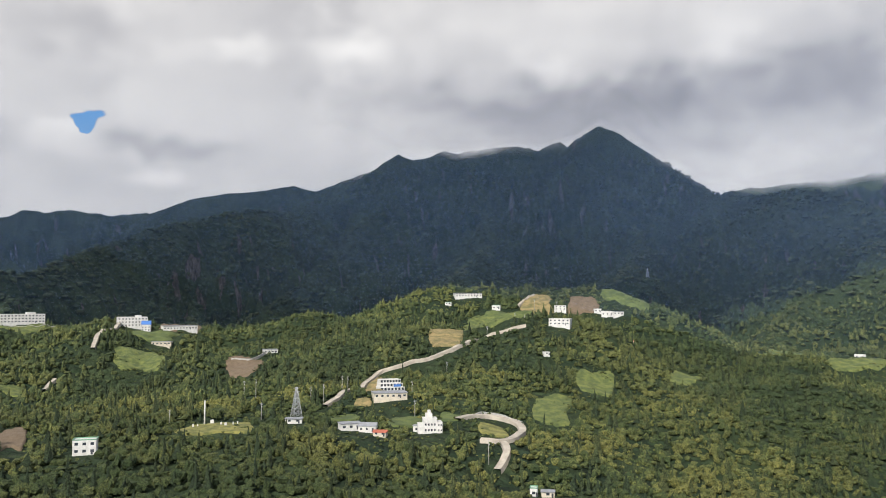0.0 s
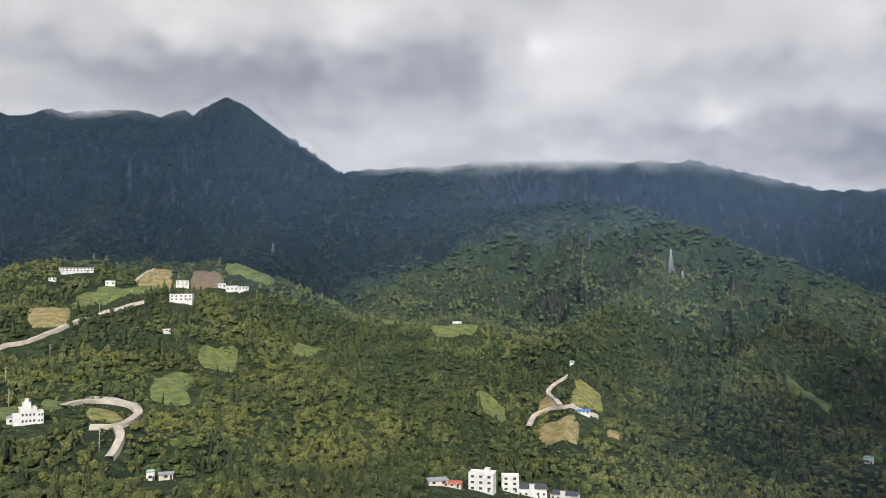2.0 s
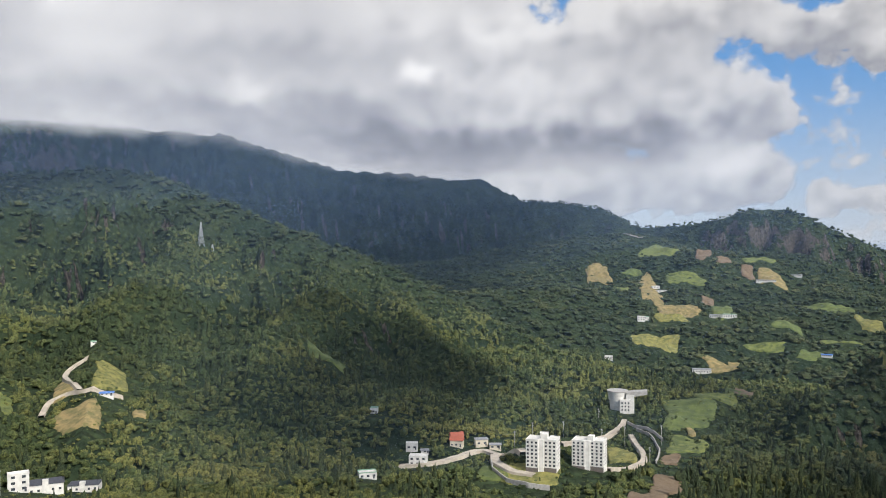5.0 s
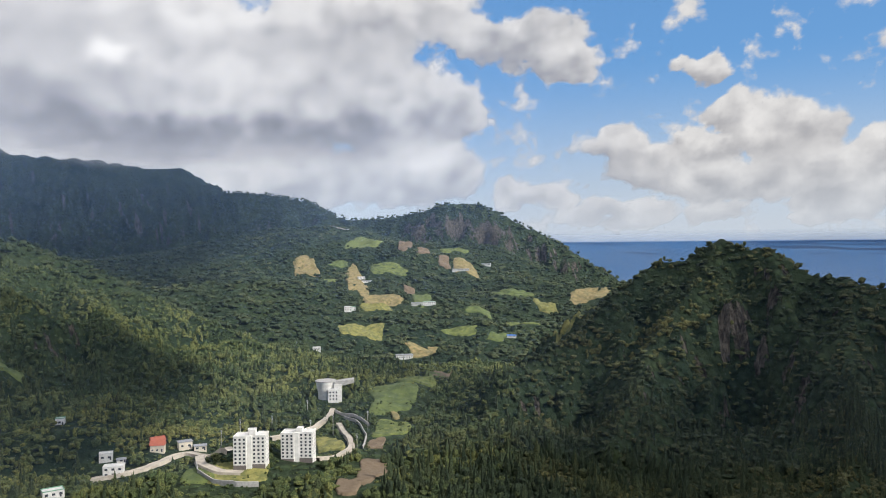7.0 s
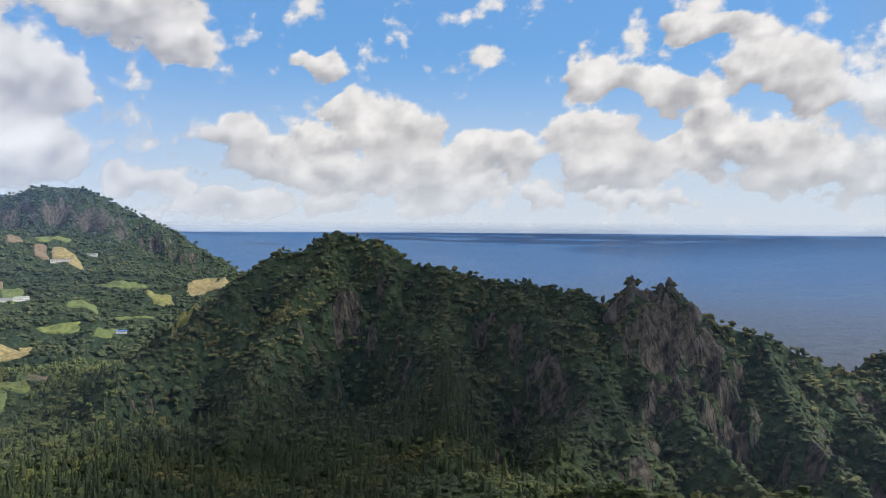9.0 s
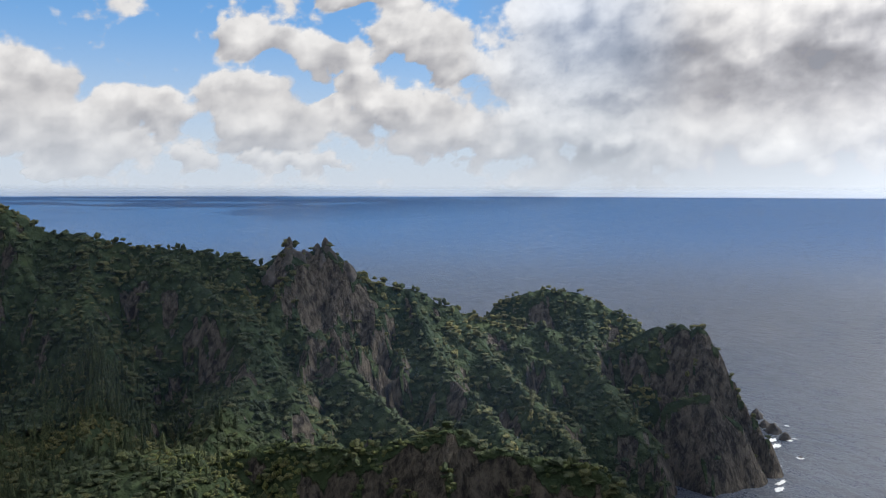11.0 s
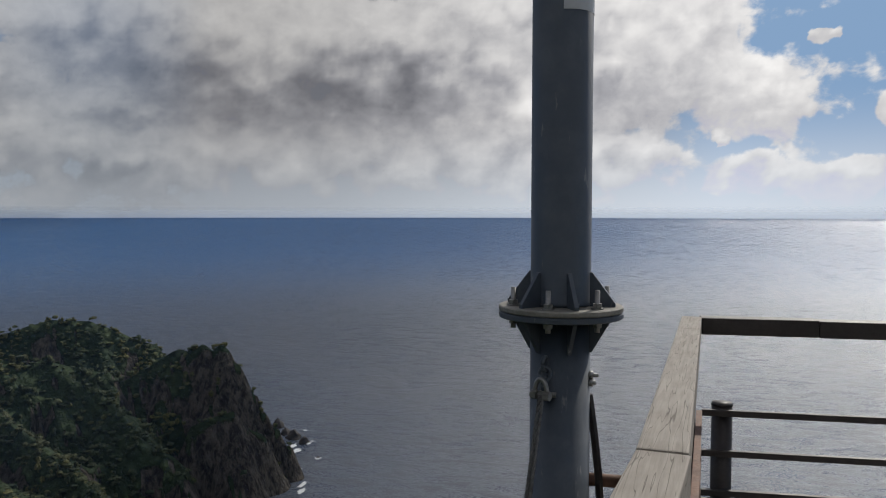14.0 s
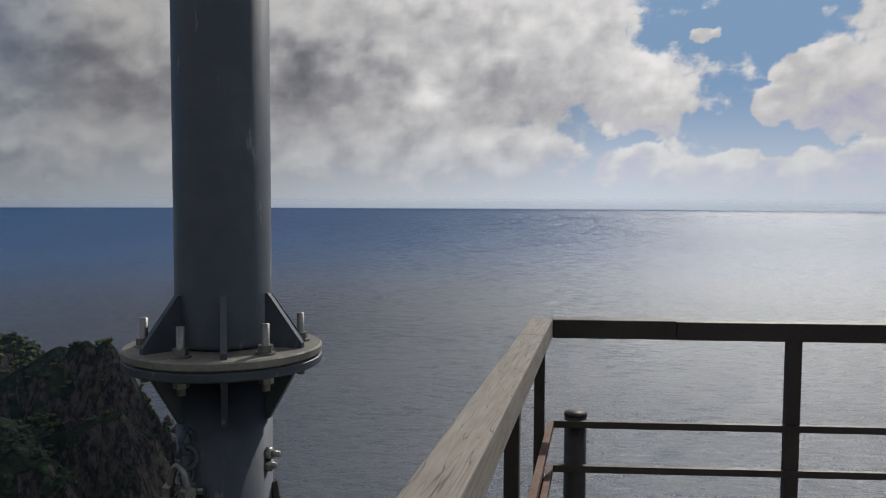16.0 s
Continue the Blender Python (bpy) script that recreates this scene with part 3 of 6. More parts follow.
def field(cover, b, r, wide, deep):
    """A plot of open ground laid on the slope."""
    mat, label = COVERS[cover]
    rng = np.random.RandomState(int(abs(b) * 10 + r))
    n, k = 9, 40
    a = np.linspace(0, 2 * np.pi, k, endpoint=False) + 0.35 * (rng.rand() - 0.5)
    square = 0.86 / np.maximum(np.abs(np.cos(a)), np.abs(np.sin(a))) ** 0.85
    ring = np.linspace(0.02, 1.0, n)[:, None] * (square * (1 + 0.10 * (rng.rand(k) - 0.5) + 0.16 * np.sin(2 * a + 6 * rng.rand()) + 0.12 * np.sin(3 * a + 6 * rng.rand())))[None]
    skew = 0.5 * (rng.rand() - 0.5)
    db, dr = np.degrees(ring * (np.cos(a) + skew * np.sin(a)) * wide / 2 / r), ring * np.sin(a) * deep / 2
    x, y = -np.sin(np.radians(b + db)) * (r + dr), np.cos(np.radians(b + db)) * (r + dr)
    z = land_z(x, y) + 0.7 + r * 0.0008
    z[-1] -= 2.5
    ob = new("field", mesh_from("field", np.stack([x, y, z], -1).reshape(-1, 3), sheet(n, k, True), mat))
    tagged(ob, label, "field", "open plots on the slopes")
    CLEAR.append((b, r - 7, wide * 0.48 + 1, deep * 0.48 + 10))
    bare = 0.40 if cover in ("hay", "soil") else 0.22
    PAVED.append((b, r, wide * bare, deep * bare))


def lane(width, *points):
    """A road draped on the slope, with a raised edge."""
    p = np.array([polar(b, r) for b, r in points])
    for _ in range(3):
        q = np.empty((2 * len(p), 2))
        q[0], q[-1] = p[0], p[-1]
        q[1:-1:2], q[2:-1:2] = 0.75 * p[:-1] + 0.25 * p[1:], 0.25 * p[:-1] + 0.75 * p[1:]
        p = q
    d = np.gradient(p, axis=0)
    side = np.stack([-d[:, 1], d[:, 0]], -1) / (np.hypot(d[:, 0], d[:, 1])[:, None] + 1e-9)
    rows = []
    mid = land_z(p[:, 0], p[:, 1])
    for off, up in ((-0.62, -2.0), (-0.5, 1.0), (-0.45, 0.7), (0.45, 0.7), (0.5, 1.0), (0.62, -2.0)):
        q = p + side * off * width
        rows.append(np.concatenate([q, (mid + up + 0.5 + 0.0012 * np.hypot(p[:, 0], p[:, 1]))[:, None]], -1))
    co = np.stack(rows, 0)
    ob = new("road", mesh_from("road", co.reshape(-1, 3), sheet(6, len(p)), ROAD, False))
    tagged(ob, "narrow pale concrete road winding through the trees", "road", kind="structure")
    for (x, y) in p[::3]:
        r, b = math.hypot(x, y), math.degrees(math.atan2(-x, y))
        CLEAR.append((b if b < 110 else b - 360, r - 7, width * 0.8, 17.0))
    for (x, y) in p:
        r, b = math.hypot(x, y), math.degrees(math.atan2(-x, y))
        PAVED.append((b, r, width * 0.65, width * 0.65))


def window_mesh(wide, tall):
    """A frame standing a little proud, and its pane."""
    bm = bmesh.new()
    t = 0.09
    for x0, x1, z0, z1 in ((-wide / 2, wide / 2, 0, t), (-wide / 2, wide / 2, tall - t, tall), (-wide / 2, -wide / 2 + t, t, tall - t), (wide / 2 - t, wide / 2, t, tall - t)):
        box(bm, x0, x1, -0.08, 0.02, z0, z1)
    return bm


WINDOWS = {}


def window(parent, x, y, z, wide, tall, turn=0.0):
    """One window on a wall that faces -y, turned about the upright axis."""
    key = (round(wide, 1), round(tall, 1))
    if key not in WINDOWS:
        f = part("window", window_mesh(*key), WALL_WHITE)
        bm = bmesh.new()
        box(bm, -key[0] / 2 + 0.05, key[0] / 2 - 0.05, -0.04, 0.0, 0.05, key[1] - 0.05)
        g = part("pane", bm, GLASS)
        WINDOWS[key] = (f.data, g.data)
        bpy.data.objects.remove(f), bpy.data.objects.remove(g)
    f = new("window", WINDOWS[key][0])
    g = new("pane", WINDOWS[key][1])
    f.parent, g.parent = parent, f
    f.matrix_basis = pose(x, y, z, 0, 0, turn)


def window_rows(parent, x0, x1, y, storeys, count, base, rise, wide, tall, turn=0.0):
    for s in range(storeys):
        for i in range(count):
            u = x0 + (x1 - x0) * (i + 0.5) / count
            if turn == 0:
                window(parent, u, y, base + s * rise, wide, tall)
            else:
                window(parent, y, u, base + s * rise, wide, tall, turn)


def gable(bm, x0, x1, y0, y1, z0, z1, over=0.4, hip=0.0):
    ym = (y0 + y1) / 2
    a = [bm.verts.new(c) for c in ((x0 - over, y0 - over, z0), (x1 + over, y0 - over, z0), (x1 + over, y1 + over, z0), (x0 - over, y1 + over, z0), (x0 - over + hip, ym, z1), (x1 + over - hip, ym, z1))]
    for f in ((0, 1, 5, 4), (2, 3, 4, 5), (1, 2, 5), (3, 0, 4), (3, 2, 1, 0)):
        bm.faces.new([a[i] for i in f])


def flat_roof(bm, x0, x1, y0, y1, z, kerb=0.5):
    for q in ((x0, x1, y0, y0 + 0.25), (x0, x1, y1 - 0.25, y1), (x0, x0 + 0.25, y0 + 0.25, y1 - 0.25), (x1 - 0.25, x1, y0 + 0.25, y1 - 0.25)):
        box(bm, *q, z, z + kerb)


BUILDING_LABELS = {
    "school": "long white building with rows of windows and flat roof", "shed": "low pale shed with a flat sheet roof", "house": "small white flat-roofed house on the slope",
    "red": "small cream house with a red gable roof", "gable": "grey-roofed house beside the road", "blue": "small hut with a bright blue roof",
    "terrace": "white guesthouse stepped in three tiers with balconies", "hotel": "white stepped hotel with a small roof turret", "tower": "white apartment tower of seven storeys with stair core",
    "block": "white four-storey block with small windows", "hall": "white hall with a dark tiled roof", "drum": "white round hall with a slanted concrete wing"}


def building(kind, b, r, wide, high):
    base = new("building" if kind not in ("tower", "drum") else ("apartment_tower" if kind == "tower" else "tank_building"))
    p = spot(b, r)
    deep = min(13.0, max(4.5, wide * 0.55))
    x, y = polar(b, r + deep)
    turn = ((r * 7 + int(abs(b) * 10)) % 31) - 15 if kind not in ("tower", "drum", "hotel") else {"tower": -14, "drum": 0, "hotel": 6}[kind]
    base.matrix_world = pose(p.x, p.y, max(p.z, min(p.z + 2, float(land_z(x, y)))), 0, 0, b + turn)
    tagged(base, BUILDING_LABELS[kind], "building", "buildings of the valley")
    wide, high = (wide * 0.9, high * 0.78) if kind not in ("tower", "drum", "hotel") else (wide, high)
    CLEAR.append((b, r - 8, wide * 0.6 + 3, 26.0))
    PAVED.append((b, r + 2, wide * 0.6, 8.0))
    w2, walls, roofs = wide / 2, bmesh.new(), bmesh.new()
    wall_mat, roof_mat = WALL_WHITE, ROOF_GREY
    sub = -6.0
    if kind in ("school", "block", "house", "shed"):
        storeys = max(1, round(high / 3.1))
        rise = high / storeys
        box(walls, -w2, w2, 0, deep, sub, high)
        if kind == "shed":
            box(roofs, -w2 - 0.4, w2 + 0.4, -0.6, deep + 0.4, high + 0.004, high + 0.3)
            wall_mat = WALL_WHITE if r % 3 else WALL_CREAM
        else:
            flat_roof(roofs, -w2 - 0.1, w2 + 0.1, -0.1, deep + 0.1, high + 0.004)
            roof_mat = ROOF_GREEN if kind == "house" and r % 4 == 3 else WALL_WHITE
            if wide > 9 and high > 8:
                box(roofs, w2 * 0.2, w2 * 0.6, deep * 0.3, deep * 0.8, high + 0.004, high + 2.4)
        n = max(1, int(wide / 3.4))
        window_rows(base, -w2, w2, -0.004, storeys, n, 1.0, rise, min(1.8, wide / n * 0.55), min(1.5, rise * 0.5))
    elif kind in ("red", "blue", "gable", "hall"):
        eave = high * (0.62 if kind != "hall" else 0.72)
        box(walls, -w2, w2, 0, deep, sub, eave)
        gable(roofs, -w2, w2, 0, deep, eave + 0.004, high, 0.5, 1.5 if kind == "hall" else 0.0)
        wall_mat = WALL_CREAM if kind == "red" else WALL_WHITE
        roof_mat = {"red": ROOF_RED, "blue": ROOF_BLUE, "gable": ROOF_GREY, "hall": ROOF_DARK}[kind]
        n = max(2, int(wide / 2.8))
        window_rows(base, -w2, w2, -0.004, max(1, int(eave / 2.8)), n, 0.9, 2.8, min(1.3, wide / n * 0.55), 1.3)
        if kind == "hall":
            box(walls, -w2 * 0.2, w2 * 0.15, -0.8, 1.2, sub, high + 0.6)
    elif kind == "terrace":
        for s in range(3):
            z = high / 3 * s
            box(walls, -w2 + 0.5 * s, w2 - 0.9 * s, 2.2 * s, deep + 4, sub if s == 0 else z - 0.004, z + high / 3)
            box(roofs, -w2 + 0.5 * s - 0.2, w2 - 0.9 * s + 0.2, 2.2 * s - 0.5, 2.2 * s + 2.0, z + high / 3 + 0.004, z + high / 3 + 0.3)
            window_rows(base, -w2 + 0.5 * s, w2 - 0.9 * s, 2.2 * s - 0.004, 1, 7, z + 0.8, 3, 1.7, 1.9)
        roof_mat = WALL_WHITE
        bm = bmesh.new()
        box(bm, w2 * 0.15, w2 * 0.75, 1.7, 2.1, high / 3 + 0.5, high * 0.6)
        part("awning", bm, ROOF_BLUE, base, "blue front panel")
    elif kind == "hotel":
        box(walls, -w2 * 0.55, w2 * 0.55, 0, deep, sub, high * 0.62)
        box(walls, -w2, -w2 * 0.55, 1.0, deep - 1, sub, high * 0.42)
        box(walls, w2 * 0.55, w2, -0.6, deep - 1, sub, high * 0.5)
        box(walls, -w2 * 0.35, w2 * 0.2, 2.0, deep - 1, high * 0.62, high * 0.85)
        tube(roofs, (-w2 * 0.05, 4, high * 0.85), (-w2 * 0.05, 4, high), 1.2, 1.0, 14)
        flat_roof(roofs, -w2 * 0.58, w2 * 0.58, -0.1, deep, high * 0.62 + 0.004, 0.4)
        roof_mat = WALL_WHITE
        window_rows(base, -w2 * 0.5, w2 * 0.5, -0.004, 2, 4, 1.0, 3.2, 1.1, 1.4)
        window_rows(base, w2 * 0.6, w2, -0.604, 2, 2, 1.0, 3.0, 0.9, 1.2)
    elif kind == "tower":
        rise = high / 8.2
        box(walls, -w2, -1.4, 0, 11, sub, high)
        box(walls, 1.4, w2, 2.4, 13, sub, high)
        box(walls, -1.4, 1.4, 1.2, 10, sub, high * 1.02)
        box(walls, -0.6, 3.0, 4, 8.5, high * 0.9, high * 1.17)
        flat_roof(roofs, -w2 - 0.1, -1.5, -0.1, 11.1, high + 0.004, 0.7)
        flat_roof(roofs, 3.1, w2 + 0.1, 2.3, 13.1, high + 0.004, 0.7)
        roof_mat = WALL_WHITE
        window_rows(base, -w2, -1.4, -0.004, 7, 3, rise * 1.35, rise, 1.4, 1.4)
        window_rows(base, 1.4, w2, 2.396, 7, 3, rise * 1.35, rise, 1.4, 1.4)
        window_rows(base, 2.4, 13, w2 + 0.004, 7, 3, rise * 1.35, rise, 1.0, 1.4, 90)
        bm = bmesh.new()
        box(bm, -w2 - 0.05, -1.45, -0.15, 0.5, sub, rise)
        box(bm, 1.45, w2 + 0.05, 2.25, 2.9, sub, rise)
        part("ground_floor", bm, surface("dark_tile_cladding", (0.16, 0.14, 0.13), 0.6, 0.2, 1.0), base, "dark clad ground floor")
    elif kind == "drum":
        tube(walls, (-5, 8, sub), (-5, 8, high * 0.48), 6.5, 7.0, 32)
        tube(walls, (-5, 8, high * 0.48), (-5, 8, high * 0.92), 7.6, 8.8, 32)
        box(walls, -3, 6, -2, 6, sub, high * 0.60)
        box(walls, 2, 9, 0, 12, sub, high * 0.82)
        tube(roofs, (-5, 8, high * 0.925), (-5, 8, high * 0.97), 9.1, 9.1, 32)
        wing = [[roofs.verts.new((x, y, z * high)) for x, z in ((2, 0.66), (20, 0.86), (20, 1.04), (2, 0.93))] for y in (1.0, 10.0)]
        roofs.faces.new(wing[0]), roofs.faces.new(list(reversed(wing[1])))
        for k in range(4):
            roofs.faces.new((wing[0][k], wing[1][k], wing[1][(k + 1) % 4], wing[0][(k + 1) % 4]))
        roof_mat = WALL_GREY
        wall_mat = WALL_WHITE
        window_rows(base, -2.6, 5.6, -2.004, 3, 3, 1.0, 3.0, 1.4, 1.6)
    part("wall", walls, wall_mat, base)
    part("roof", roofs, roof_mat, base)
    if kind in ("house", "shed", "red", "gable", "blue", "school", "block"):
        bm = bmesh.new()
        box(bm, w2 * 0.55, min(w2 * 0.55 + 0.95, w2 - 0.05), -0.1, 0.05, 0.0, 2.05)
        part("door", bm, ROOF_DARK, base, "dark entrance door")
    return base


# ---- fields ----
field("grass", -3.9, 851, 89, 166)
field("hay", -6.8, 948, 48, 61)
field("soil", -10.0, 954, 40, 61)
field("pasture", -12.9, 1007, 68, 114)
field("grass", -7.8, 560, 34, 81)
field("grass", -10.9, 646, 33, 73)
field("grass", -17.0, 740, 31, 97)
field("grass", -27.5, 883, 55, 90)
field("hay", -0.3, 752, 35, 135)
field("hay", 4.9, 602, 16, 107)
field("lawn", 15.7, 486, 47, 39)
field("grass", 20.9, 820, 50, 93)
field("grass", 28.1, 948, 48, 78)
field("grass", 28.3, 738, 26, 43)
field("soil", 28.3, 476, 15, 83)
field("soil", 18.3, 1036, 58, 132)
field("soil", 14.0, 768, 43, 131)
field("hay", 5.7, 535, 13, 14)
field("pasture", -23.2, 915, 47, 48)
field("hay", -35.0, 576, 31, 58)
field("lawn", -37.0, 656, 31, 72)
field("hay", -34.1, 648, 17, 49)
field("grass", -27.7, 880, 52, 95)
field("pasture", -51.3, 780, 39, 50)
field("grass", -30.1, 642, 31, 76)
field("hay", -38.8, 594, 10, 22)
field("soil", -59.2, 2610, 54, 83)
field("hay", -71.0, 1972, 63, 115)
field("soil", -75.6, 484, 22, 101)
field("soil", -73.8, 431, 15, 40)
field("lawn", -72.5, 568, 22, 46)
field("lawn", -65.9, 474, 44, 45)
field("hay", -74.6, 1762, 53, 393)
field("hay", -76.5, 1522, 84, 190)
field("hay", -71.1, 1963, 63, 120)
field("grass", -75.3, 2118, 100, 166)
field("soil", -78.2, 2122, 57, 235)
field("soil", -79.5, 2024, 40, 59)
field("soil", -81.0, 1980, 36, 75)
field("hay", -82.5, 1962, 64, 97)
field("soil", -78.4, 1707, 31, 94)
field("pasture", -79.3, 1596, 45, 236)
field("lawn", -88.3, 1636, 46, 166)
field("hay", -91.5, 1747, 92, 205)
field("lawn", -90.5, 798, 48, 105)
field("soil", -80.9, 919, 32, 284)
field("hay", -79.2, 1228, 53, 57)
field("lawn", -75.0, 1300, 76, 102)
field("grass", -67.7, 2678, 96, 39)
field("pasture", -73.4, 1966, 56, 23)
field("grass", -76.9, 1928, 91, 73)
field("pasture", -77.3, 692, 45, 95)
field("soil", -59.1, 2568, 59, 45)
field("grass", -82.1, 1348, 68, 35)
field("grass", -81.7, 2093, 81, 128)
field("pasture", -84.8, 1326, 38, 35)
# gardens and rough grass round the houses
for cover, bb, rr, wide, deep in (("pasture", 2.6, 492, 26, 40), ("lawn", -3.6, 480, 20, 34), ("pasture", -0.6, 505, 18, 30), ("pasture", 6.9, 505, 20, 30), ("grass", 4.6, 600, 12, 22),
                                  ("pasture", -4.6, 905, 60, 70), ("pasture", 20.0, 930, 60, 60), ("grass", -77.0, 600, 30, 60), ("pasture", -76.6, 690, 34, 90), ("grass", -79.0, 760, 40, 80),
                                  ("pasture", -80.6, 870, 50, 70), ("pasture", -63.5, 480, 26, 34), ("soil", -75.9, 560, 14, 24), ("hay", -77.3, 640, 8, 26), ("pasture", -83.5, 1500, 60, 60),
                                  ("grass", -86.5, 1450, 70, 70), ("lawn", -76.0, 1430, 60, 40), ("hay", -80.4, 1250, 40, 36), ("grass", -72.9, 1750, 60, 60), ("pasture", -86.0, 1750, 90, 70)):
    field(cover, bb, rr, wide, deep)
# ---- roads ----
lane(3.9, (8.4, 539), (7.4, 556), (5.8, 614), (4.8, 664), (3.4, 662), (1.8, 670), (0.2, 678), (-1.9, 706), (-3.1, 755), (-4.3, 742), (-6.0, 742))
lane(4.7, (-1.1, 492), (-2.7, 514), (-4.3, 514), (-5.5, 507), (-5.8, 495), (-5.1, 456), (-3.9, 446), (-2.7, 447))
lane(3.9, (-4.3, 446), (-4.7, 433), (-4.3, 423), (-3.9, 416))
lane(2.7, (-5.4, 942), (-5.8, 961), (-6.6, 975))
lane(3.9, (23.8, 826), (23.3, 904), (22.4, 944), (22.2, 975), (22.1, 1216))
lane(3.1, (26.6, 738), (26.0, 775))
lane(2.3, (-8.2, 878), (-8.8, 883), (-9.2, 915))
lane(3.9, (-32.8, 607), (-33.2, 632), (-34.5, 632), (-35.7, 612), (-37.7, 618))
lane(3.9, (-35.1, 625), (-34.1, 682), (-34.5, 698), (-35.7, 700))
lane(4.7, (-56.6, 517), (-59.4, 513), (-61.2, 533), (-62.7, 561), (-65.3, 511))
lane(5.5, (-66.4, 469), (-64.2, 477), (-63.4, 507), (-63.9, 553), (-65.7, 501))
lane(3.9, (-68.4, 585), (-70.8, 600), (-72.0, 618), (-72.8, 660))
lane(3.9, (-73.2, 618), (-74.0, 571), (-74.2, 548), (-73.4, 539), (-71.6, 501))
lane(3.1, (-71.3, 2713), (-72.6, 2246), (-74.2, 2240))
# ---- buildings ----
building("school", 27.95, 987, 50, 12.0)
building("school", 21.38, 978, 36, 13.6)
building("blue", 20.55, 968, 11, 15.0)
building("shed", 18.31, 970, 43, 5.4)
building("shed", 19.55, 894, 22, 4.4)
building("shed", 12.21, 841, 16, 4.7)
building("house", 24.12, 427, 12, 8.9)
building("shed", 10.58, 491, 11, 3.4)
building("terrace", 3.61, 579, 20, 10.0)
building("shed", 3.73, 534, 25, 4.5)
building("shed", 6.53, 451, 13, 4.4)
building("gable", 5.41, 449, 11, 6.2)
building("red", 4.52, 441, 8, 4.3)
building("hotel", 0.88, 462, 14, 12.8)
building("shed", 1.85, 467, 5, 4.5)
building("shed", -1.88, 967, 37, 6.1)
building("house", -3.85, 939, 11, 5.2)
building("house", -8.45, 925, 15, 6.4)
building("school", -8.36, 746, 22, 7.3)
building("house", -11.75, 928, 15, 5.8)
building("shed", -12.53, 925, 13, 4.5)
building("red", -13.17, 831, 12, 4.0)
building("house", -7.47, 680, 6, 2.8)
building("house", -6.48, 391, 4, 4.9)
building("shed", -7.48, 390, 7, 3.3)
building("house", -27.70, 936, 11, 5.2)
building("house", -0.37, 939, 8, 3.9)
building("house", -11.09, 936, 9, 4.6)
building("blue", -36.73, 609, 10, 3.8)
building("block", -29.38, 397, 14, 11.0)
building("block", -31.50, 418, 10, 10.5)
building("hall", -33.06, 420, 17, 7.6)
building("hall", -35.24, 437, 16, 6.1)
building("shed", -26.37, 396, 11, 3.3)
building("red", -27.30, 396, 10, 3.9)
building("house", -54.78, 595, 6, 5.4)
building("red", -60.87, 564, 10, 8.6)
building("house", -57.53, 544, 9, 5.3)
building("shed", -62.63, 561, 10, 5.5)
building("house", -67.13, 588, 7, 6.1)
building("house", -27.78, 936, 9, 3.9)
building("house", -35.96, 731, 5, 3.0)
building("tower", -66.85, 473, 18, 18.6)
building("tower", -70.15, 491, 19, 17.4)
building("drum", -72.73, 698, 20, 17.5)
building("house", -57.95, 516, 13, 7.9)
building("house", -54.36, 475, 12, 4.6)
building("red", -60.76, 556, 10, 9.3)
building("house", -73.99, 1394, 14, 8.7)
building("house", -79.88, 1487, 26, 7.2)
building("shed", -78.98, 1487, 26, 5.2)
building("shed", -82.17, 1931, 47, 8.1)
building("shed", -84.02, 2029, 26, 5.6)
building("house", -85.80, 841, 14, 4.7)
building("house", -86.61, 824, 13, 5.2)
building("blue", -85.81, 1327, 17, 4.6)
building("shed", -78.03, 1202, 29, 5.9)
building("house", -71.70, 1148, 12, 4.8)
building("house", -75.00, 1881, 19, 6.5)
building("house", -74.36, 1403, 9, 6.8)
building("shed", -58.49, 539, 6, 2.6)
building("shed", -63.60, 558, 9, 3.9)
building("shed", -75.40, 1796, 26, 5.0)

# ---- retaining walls ----


def retaining_wall(high, *points):
    """A stepped concrete wall along a slope."""
    p = np.array([polar(bb, rr) for bb, rr in points])
    n = 14 * (len(p) - 1)
    t = np.linspace(0, len(p) - 1, n)
    x, y = np.interp(t, range(len(p)), p[:, 0]), np.interp(t, range(len(p)), p[:, 1])
    z = land_z(x, y)
    d = np.stack([-np.gradient(y), np.gradient(x)], -1)
    d = d / np.hypot(d[:, 0], d[:, 1])[:, None] * 0.35
    rows = [np.stack([x + s * d[:, 0], y + s * d[:, 1], z + h], -1) for s, h in ((-1, -4), (-1, high - 0.1), (-0.8, high), (0.8, high), (1, high - 0.1), (1, -4))]
    ob = new("retaining_wall", mesh_from("retaining_wall", np.stack(rows).reshape(-1, 3), sheet(6, n), WALL_GREY, False))
    tagged(ob, "grey concrete retaining wall along the road", "wall", kind="structure")
    for q in zip(x[::4], y[::4]):
        rr, bb = math.hypot(*q), math.degrees(math.atan2(-q[0], q[1]))
        CLEAR.append((bb, rr - 6, 4.0, 14.0))


retaining_wall(3.0, (-63.3, 500), (-63.4, 478), (-64.4, 462), (-66.0, 452), (-67.5, 450))
retaining_wall(2.5, (-73.6, 640), (-74.8, 610), (-75.2, 575), (-74.9, 545))
retaining_wall(2.5, (-73.0, 655), (-74.3, 640), (-75.4, 610))
retaining_wall(3.0, (14.9, 815), (13.6, 812), (12.6, 830))
retaining_wall(2.0, (29.0, 960), (27.0, 960), (25.9, 975))
retaining_wall(1.5, (-1.2, 500), (-2.8, 522), (-4.4, 522), (-5.8, 512))

# ---- poles and masts ----


